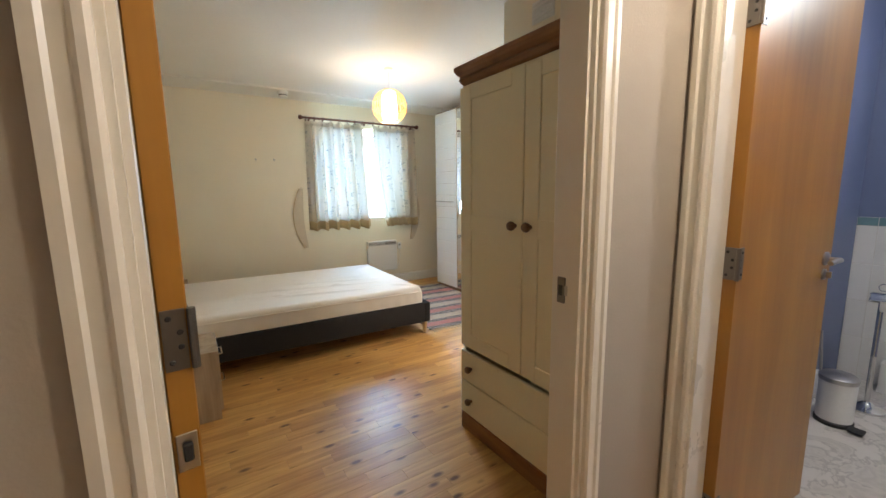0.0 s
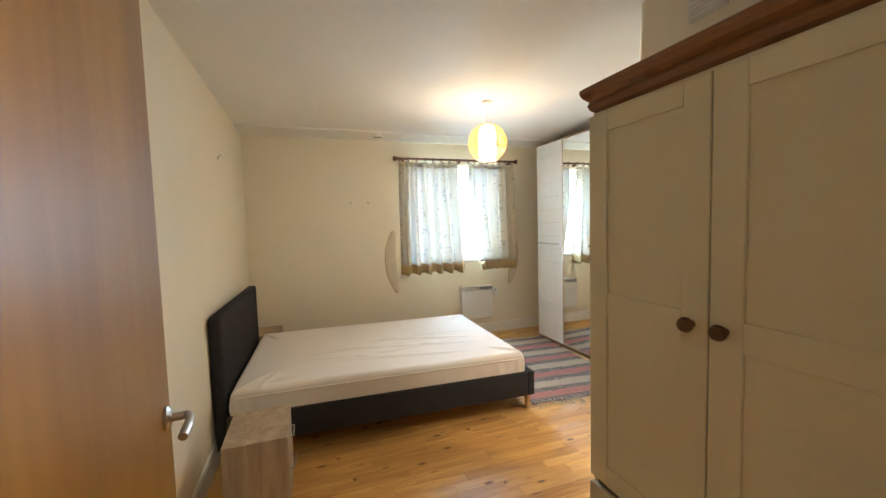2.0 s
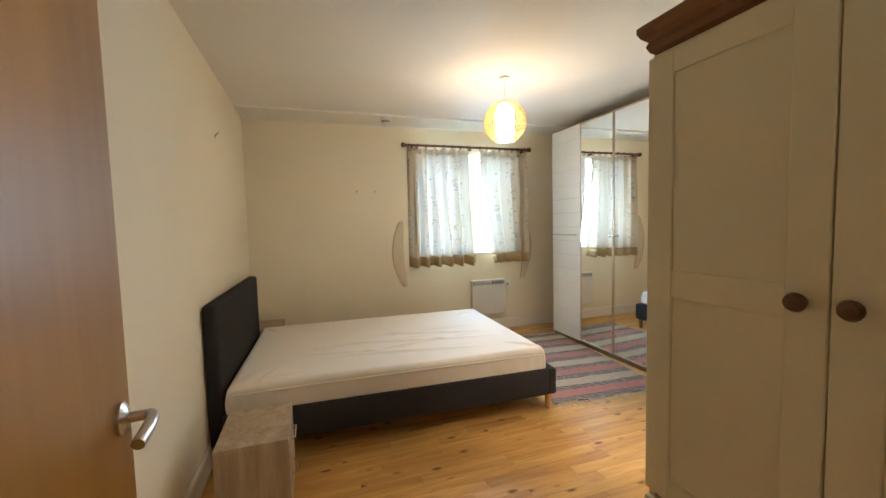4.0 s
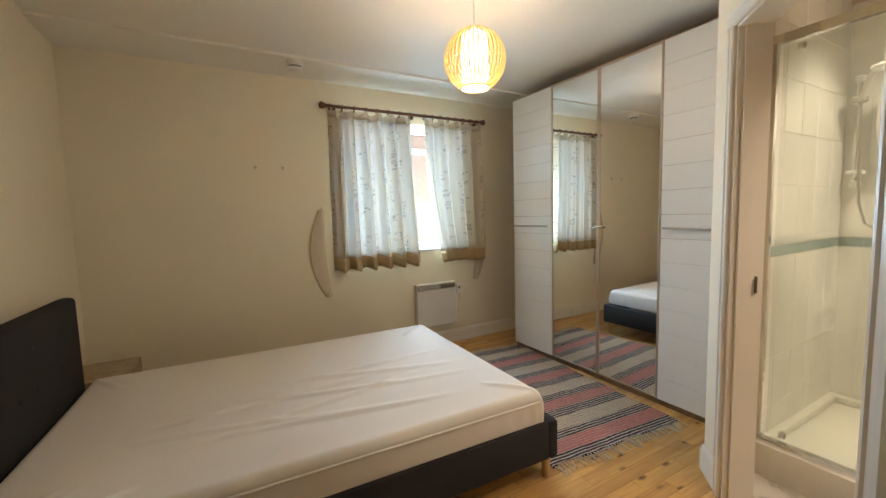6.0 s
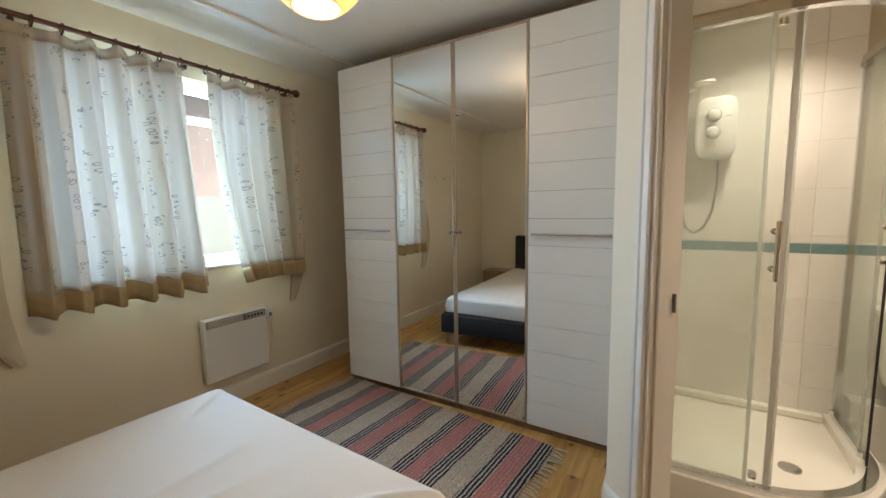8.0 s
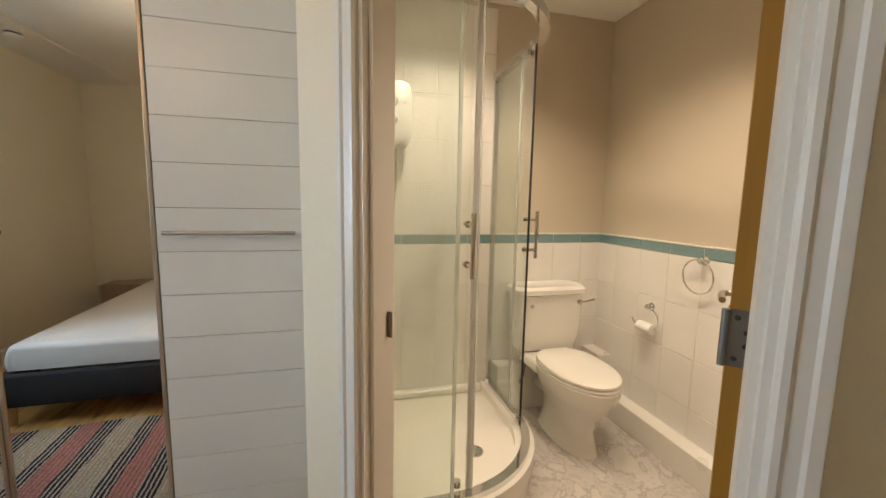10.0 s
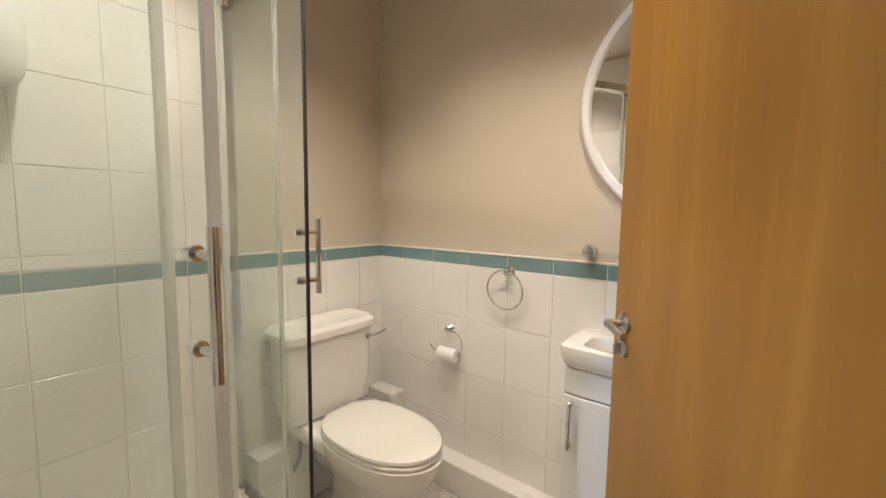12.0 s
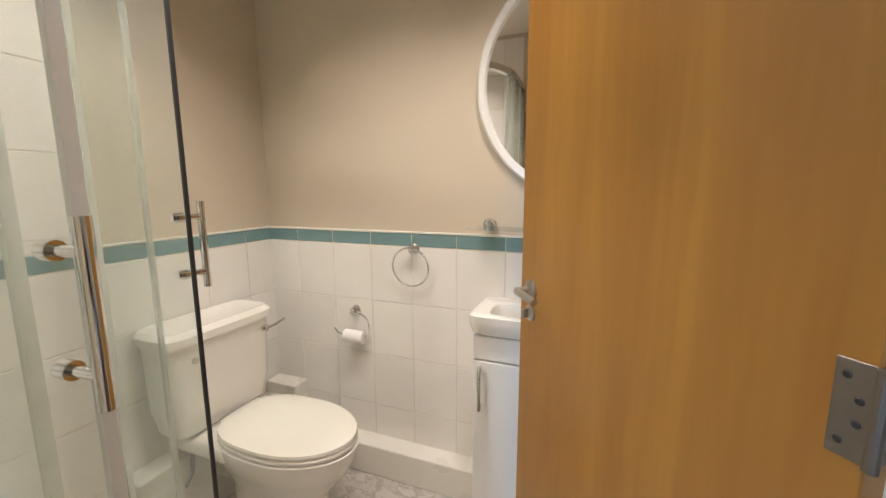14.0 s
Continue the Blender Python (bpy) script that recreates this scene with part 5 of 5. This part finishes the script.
# vanity
va = empty("vanity_unit", "narrow white vanity cupboard under a small basin", "vanity")
VX0, VX1, VF = 2.59, 2.985, 1.445
part("body", box((VX0, BY, 0.06), (VX1, VF - 0.018, 0.708), 0.002), WHITEPANEL, va)
part("plinth", box((VX0 + 0.01, BY, 0.0), (VX1 - 0.01, VF - 0.05, 0.06)), WHITEPANEL, va)
d = part("door", box((VX0 + 0.002, VF - 0.017, 0.065), (VX1 - 0.001, VF, 0.702), 0.002), WHITEPANEL, va, "plain white door")
part("fascia", box((VX0 + 0.002, BY, 0.709), (VX1 - 0.001, VF - 0.002, 0.7945), 0.002), WHITEPANEL, va, "plain white fascia under the basin")
hd = part("handle", box((2.949, VF + 0.02, 0.525), (2.961, VF + 0.03, 0.69), 0.003), CHROME, d, "chrome strap handle")
for z in (0.53, 0.672):
    part("post", box((2.949, VF, z), (2.961, VF + 0.021, z + 0.014), 0.002), CHROME, hd)
ba = empty("basin", "small white ceramic rectangular basin on a vanity unit", "basin")
cx = (VX0 + VX1) / 2
ys = (BY + VF + 0.025) / 2
dd = VF + 0.025 - BY
part("bowl", loft([rounded(cx, ys - 0.012, 0.385, dd * 0.86, 0.795, 10), rounded(cx, ys - 0.006, 0.405, dd * 0.92, 0.806, 10), rounded(cx, ys, 0.420, dd * 0.98, 0.832, 10), rounded(cx, ys, 0.425, dd, 0.855, 10), rounded(cx, ys, 0.425, dd, 0.872, 10), rounded(cx, ys, 0.405, dd * 0.93, 0.878, 10),
                   rounded(cx, ys + 0.02, 0.30, dd * 0.55, 0.872, 5), rounded(cx, ys + 0.02, 0.26, dd * 0.45, 0.80, 4), rounded(cx, ys + 0.02, 0.10, dd * 0.2, 0.775, 3)]), CERAMIC, ba, smooth=True)
tp = part("tap", lathe([(0.022, 0.876), (0.02, 0.885), (0.016, 0.95), (0.018, 0.965), (0, 0.968)], (2.66, BY + 0.05, 0), "z", 16), CHROME, ba, "chrome mixer tap", True)
part("spout", tube([(2.66, BY + 0.05, 0.94), (2.66, BY + 0.10, 0.945), (2.66, BY + 0.135, 0.93)], 0.010, 10), CHROME, tp, smooth=True)

mi = empty("round_mirror", "round wall mirror in a white frame over the basin", "mirror")
MC, MR = (2.62, 1.68), 0.42
part("frame", loft([[(MC[0] + r * math.cos(6.2832 * i / 64), BY + d, MC[1] + r * math.sin(6.2832 * i / 64)) for i in range(64)] for r, d in ((MR, 0.0), (MR, 0.018), (MR - 0.008, 0.024), (MR - 0.028, 0.022), (MR - 0.034, 0.012), (MR - 0.034, 0.002), (MR, 0.0))], caps=False), PLASTIC, mi, "white rounded frame", True)
part("mirror_glass", lathe([(MR - 0.033, 0.002), (MR - 0.033, 0.010), (0, 0.010)], (MC[0], BY, MC[1]), "y", 64), MIRROR, mi, "clear mirror glass")

gs = empty("glass_shelf", "glass shelf on chrome ball brackets over the tiles", "shelf")
part("shelf_plate", box((2.56, BY + 0.008, 1.153), (3.055, BY + 0.115, 1.160), 0.002), GLASS, gs, "clear glass plate")
for x in (2.98, 2.63):
    b = part("bracket", lathe([(0.018, 0.0), (0.02, 0.008), (0.012, 0.012), (0.012, 0.02), (0.023, 0.03), (0.026, 0.042), (0.02, 0.056), (0, 0.062)], (x, BY, 1.168), "y", 18), CHROME, gs, "chrome ball bracket", True)


def wall_rose(name, parent, x, z):
    return part(name, lathe([(0.021, 0), (0.023, 0.006), (0.014, 0.012), (0.010, 0.02), (0.015, 0.028), (0.017, 0.036), (0.010, 0.045), (0, 0.047)], (x, BY, z), "y", 18), CHROME, parent, smooth=True)


tr = empty("towel_ring", "empty chrome towel ring on white tiles", "towel ring")
wall_rose("rose", tr, 3.315, 1.055)
part("ring", tube([(3.322 + 0.083 * math.sin(a), BY + 0.036 + 0.006 * math.cos(a), 0.978 + 0.083 * math.cos(a)) for a in [6.2832 * i / 40 for i in range(40)]], 0.0042, 8, closed=True), CHROME, tr, "chrome ring", True)
ph = empty("paper_holder", "chrome toilet roll holder on white tiles", "paper holder")
wall_rose("rose", ph, 3.618, 0.752)
arc = [(3.585 - 0.055 * math.sin(radians(a)), BY + 0.042, 0.69 + 0.058 * math.cos(radians(a))) for a in range(-10, 171, 15)] + [(3.64, BY + 0.045, 0.634), (3.69, BY + 0.05, 0.645), (3.712, BY + 0.05, 0.668)]
part("arm", tube(arc, 0.0045, 8), CHROME, ph, "bent chrome arm", True)
roll = empty("toilet_roll", "nearly finished white toilet roll on a chrome holder", "toilet roll")
part("paper", lathe([(0.0195, -0.05), (0.029, -0.05), (0.029, 0.05), (0.0195, 0.05)], (3.605, BY + 0.046, 0.638), "x", 24), PAPER, roll, smooth=True)
part("core", lathe([(0.0193, -0.049), (0.0193, 0.049)], (3.605, BY + 0.046, 0.638), "x", 20), GREYPLASTIC, roll, "grey card core")
structure("trim_pipe_boxing", box((VX1 + 0.01, BY, 0.0), (3.928, BY + 0.095, 0.145), 0.004), TRIM, "white pipe boxing along the wall", "boxing")
structure("trim_corner_boxing", box((3.93, BY, 0.0), (BX, BY + 0.094, 0.352), 0.004), TRIM, "raised white boxing in the corner beside the toilet", "boxing")
structure("trim_cistern_boxing", box((BX - 0.10, BY + 0.095, 0.0), (BX, SY - 0.03, 0.30), 0.004), TRIM, "white pipe boxing behind the toilet", "boxing")

# ---- second bathroom ----
bn = empty("pedal_bin", "small white pedal bin with a steel lid", "pedal bin")
bx, by = 3.43, 0.815
part("body", lathe([(0.078, 0.02), (0.08, 0.25)], (bx, by, 0), "z", 28), PLASTIC, bn, smooth=True)
part("base", lathe([(0.083, 0), (0.085, 0.02), (0.078, 0.026)], (bx, by, 0), "z", 28), BLACK, bn, "black base ring")
part("lid", lathe([(0.083, 0.25), (0.085, 0.275), (0.067, 0.288), (0, 0.294)], (bx, by, 0), "z", 28), STEEL, bn, "brushed steel lid", True)
part("pedal", box((bx - 0.085, by - 0.135, 0.008), (bx - 0.02, by - 0.07, 0.022), 0.005), BLACK, bn, "black pedal")
st = empty("toilet_roll_stand", "freestanding chrome toilet roll stand on a round foot", "roll stand")
tx, ty = 3.76, 0.745
part("foot", lathe([(0.085, 0), (0.085, 0.012), (0.06, 0.022), (0.03, 0.034), (0.018, 0.05), (0, 0.05)], (tx, ty, 0), "z", 28), CHROME, st, smooth=True)
part("pole", lathe([(0.013, 0.04), (0.013, 0.33), (0.016, 0.335), (0.013, 0.34), (0.013, 0.66)], (tx, ty, 0), "z", 16), CHROME, st, smooth=True)
part("arm", tube([(tx, ty, 0.655), (tx, ty + 0.05, 0.66), (tx, ty + 0.05, 0.70), (tx, ty - 0.11, 0.70), (tx, ty - 0.11, 0.66), (tx, ty - 0.02, 0.655)], 0.006, 8), CHROME, st)
part("cover", loft([[(tx + 0.06 * math.cos(radians(a)), y, 0.655 + 0.06 * math.sin(radians(a))) for a in range(20, 161, 14)] + [(tx + 0.057 * math.cos(radians(a)), y, 0.655 + 0.057 * math.sin(radians(a))) for a in range(160, 19, -14)] for y in (ty - 0.1, ty + 0.04)]), CHROME, st, "curved chrome cover")
part("finial_ring", tube([(tx, ty + 0.02 * math.cos(a), 0.745 + 0.02 * math.sin(a)) for a in [6.2832 * i / 18 for i in range(18)]], 0.003, 6, closed=True), CHROME, st)
rl = empty("spare_toilet_roll", "white toilet roll on a freestanding stand", "toilet roll")
part("paper", lathe([(0.02, -0.05), (0.05, -0.05), (0.05, 0.05), (0.02, 0.05)], (tx, ty - 0.05, 0.655), "y", 24), PAPER, rl, smooth=True)
tbm = empty("toilet_brush", "toilet brush with a steel handle in a white pot", "toilet brush")
part("pot", lathe([(0.05, 0), (0.055, 0.02), (0.045, 0.16), (0.04, 0.165)], (3.72, 0.95, 0), "z", 20), PLASTIC, tbm, smooth=True)
part("handle", tube([(3.72, 0.95, 0.15), (3.715, 0.955, 0.26), (3.69, 0.965, 0.44)], 0.008, 10), STEEL, tbm, smooth=True)
structure("trim_bathroom_boxing", box((4.1, -0.4, 0.0), (4.238, 0.76, 0.20), 0.004), TRIM, "white pipe boxing along the bathroom wall", "boxing")

# ---- tiles, last ----


def tile_field(parent, o, du, nrm, u0, u1, z0, z1, w, h, mat, phase_u=0.0, top_anchor=True):
    """Tiles set on a wall: o a point of the wall, du along it, nrm out of it; each tile a bevelled slab."""
    g, t = 0.0028, 0.008
    du, nrm, o = Vector(du), Vector(nrm), Vector(o)
    meshes = {}
    us = [u0]
    x = u0 + (phase_u if phase_u else w)
    while x < u1 - 0.012:
        us.append(x); x += w
    us.append(u1)
    zs = [z1]
    z = z1 - h
    while z > z0 + 0.012:
        zs.append(z); z -= h
    zs.append(z0)
    for ua, ub in zip(us, us[1:]):
        for zb, za in zip(zs, zs[1:]):
            tw, th = round(ub - ua - g, 4), round(zb - za - g, 4)
            if tw < 0.01 or th < 0.01:
                continue
            if (tw, th) not in meshes:
                bm = bmesh.new()
                b = 0.0018
                rings = []
                for ins, d in ((0, 0), (0, t - b), (b, t)):
                    rings.append([du * (a * (tw / 2 - ins)) + Vector((0, 0, c * (th / 2 - ins))) + nrm * d for a, c in ((-1, -1), (1, -1), (1, 1), (-1, 1))])
                loft(rings, bm)
                bmesh.ops.recalc_face_normals(bm, faces=bm.faces)
                me = bpy.data.meshes.new("tile"); bm.to_mesh(me); bm.free(); me.materials.append(mat)
                meshes[(tw, th)] = me
            ob = new("tile", meshes[(tw, th)])
            ob.parent = parent
            p = o + du * ((ua + ub) / 2)
            ob.location = (p.x, p.y, (za + zb) / 2)
            ob.rotation_euler = (random.uniform(-0.002, 0.002), random.uniform(-0.002, 0.002), random.uniform(-0.0025, 0.0025))


def tiled(name, o, du, nrm, u0, u1, z0, z1, w=0.203, h=0.254, band=False, phase=0.0, label="white glazed wall tiles with a teal border"):
    o, du, nrm = Vector(o), Vector(du), Vector(nrm)
    back = o - nrm * 0.007
    a, b = back + du * u0, back + du * u1
    c, d = b + nrm * 0.0125, a + nrm * 0.0125
    base = structure(name, prism([(a.x, a.y), (b.x, b.y), (c.x, c.y), (d.x, d.y)], z0, z1 + (0.006 if not band else 0)), GROUT, label, "tiling")
    face = o + nrm * 0.0
    if band:
        tile_field(base, face, du, nrm, u0, u1, 1.062, 1.118, w, 0.2, TEAL, phase)
        tile_field(base, face, du, nrm, u0, u1, z0, 1.060, w, h, TILE, phase)
        if z1 > 1.13:
            tile_field(base, face, du, nrm, u0, u1, 1.120, z1, w, h, TILE, phase)
    else:
        tile_field(base, face, du, nrm, u0, u1, z0, z1, w, h, TILE, phase)


tiled("tiling_south", (BX, BY - 0.004, 0), (-1, 0, 0), (0, 1, 0), 0.0, BX - 2.3, 0.0, 1.118, band=True, phase=0.172)
tiled("tiling_east", (BX + 0.004, BY, 0), (0, 1, 0), (-1, 0, 0), 0.0, SY - BY, 0.0, 1.118, band=True, phase=0.152)
tiled("tiling_shower_east", (BX + 0.004, SY, 0), (0, 1, 0), (-1, 0, 0), 0.002, BN - SY, 0.12, 2.43, band=True, phase=0.152)
tiled("tiling_shower_north", (BX, BN + 0.004, 0), (-1, 0, 0), (0, -1, 0), 0.0, BX - SX, 0.12, 2.43, band=True, phase=0.19)
tiled("tiling_bathroom", (4.254, 0.98, 0), (0, -1, 0), (-1, 0, 0), 0.0, 1.2, 0.0, 1.118, band=True, phase=0.1)
for nm, box_a, box_b in (("trim_tile_south", (2.3, BY - 0.006, 1.1185), (BX, BY + 0.006, 1.127)), ("trim_tile_east", (BX - 0.006, BY + 0.006, 1.1185), (BX + 0.006, SY, 1.127))):
    structure(nm, box(box_a, box_b, 0.002), TRIM, "thin white tile edging", "trim")

# ---- floor staves, last ----
floor_ob = bpy.data.objects["floor"]
stave_meshes = {}
rnd = random.Random(21)
rest = bmesh.new()
SWID = 0.076
count = 0
y = 1.002
row = 0
while y < WN - 0.01:
    yb = min(y + SWID, WN - 0.002)
    x = W0 + 0.002 - rnd.uniform(0, 0.3)
    while x < E1:
        ln = rnd.choice((0.34, 0.42, 0.50, 0.58))
        xa, xb = max(x, W0 + 0.002), min(x + ln, E1 - 0.002)
        x += ln
        if xb - xa < 0.03:
            continue
        ym = (y + yb) / 2
        # not in the shower room or behind the angled wall
        if ym < 3.0 and xa > 2.16 and (xa + 0.02 > ym - 0.09 or xb > 2.2 and ym < 2.24):
            continue
        if ym < 3.0 and xb > max(2.2, ym - 0.04):
            xb = max(2.2, ym - 0.04)
            if xb - xa < 0.03:
                continue
        hidden = (3.4 < ym < 4.7 and xb < 2.2) or xa > 3.4 or (xa > 1.68 and 1.05 < ym < 1.95) or (xb < 0.6 and ym > 2.8)
        w, l = round(yb - y - 0.0004, 4), round(xb - xa - 0.0004, 4)
        if hidden or count >= 300:
            box((xa, y, -0.012), (xa + l, y + w, 0.0), bm=rest)
            continue
        if (l, w) not in stave_meshes:
            bm = bmesh.new()
            loft([[(a * (l / 2 - i), b * (w / 2 - i), z) for a, b in ((-1, -1), (1, -1), (1, 1), (-1, 1))] for i, z in ((0, -0.012), (0, -0.0006), (0.0006, 0.0))], bm)
            me = bpy.data.meshes.new("stave"); bm.to_mesh(me); bm.free(); me.materials.append(LAMINATE)
            stave_meshes[(l, w)] = me
        ob = new("stave", stave_meshes[(l, w)])
        ob.parent = floor_ob
        ob.location = (xa + l / 2, y + w / 2, 0)
        count += 1
    y = yb + 0.0
    row += 1
tagged(finish("hidden_staves", rest, LAMINATE), "oak laminate staves under the furniture", "floor", kind="stuff")
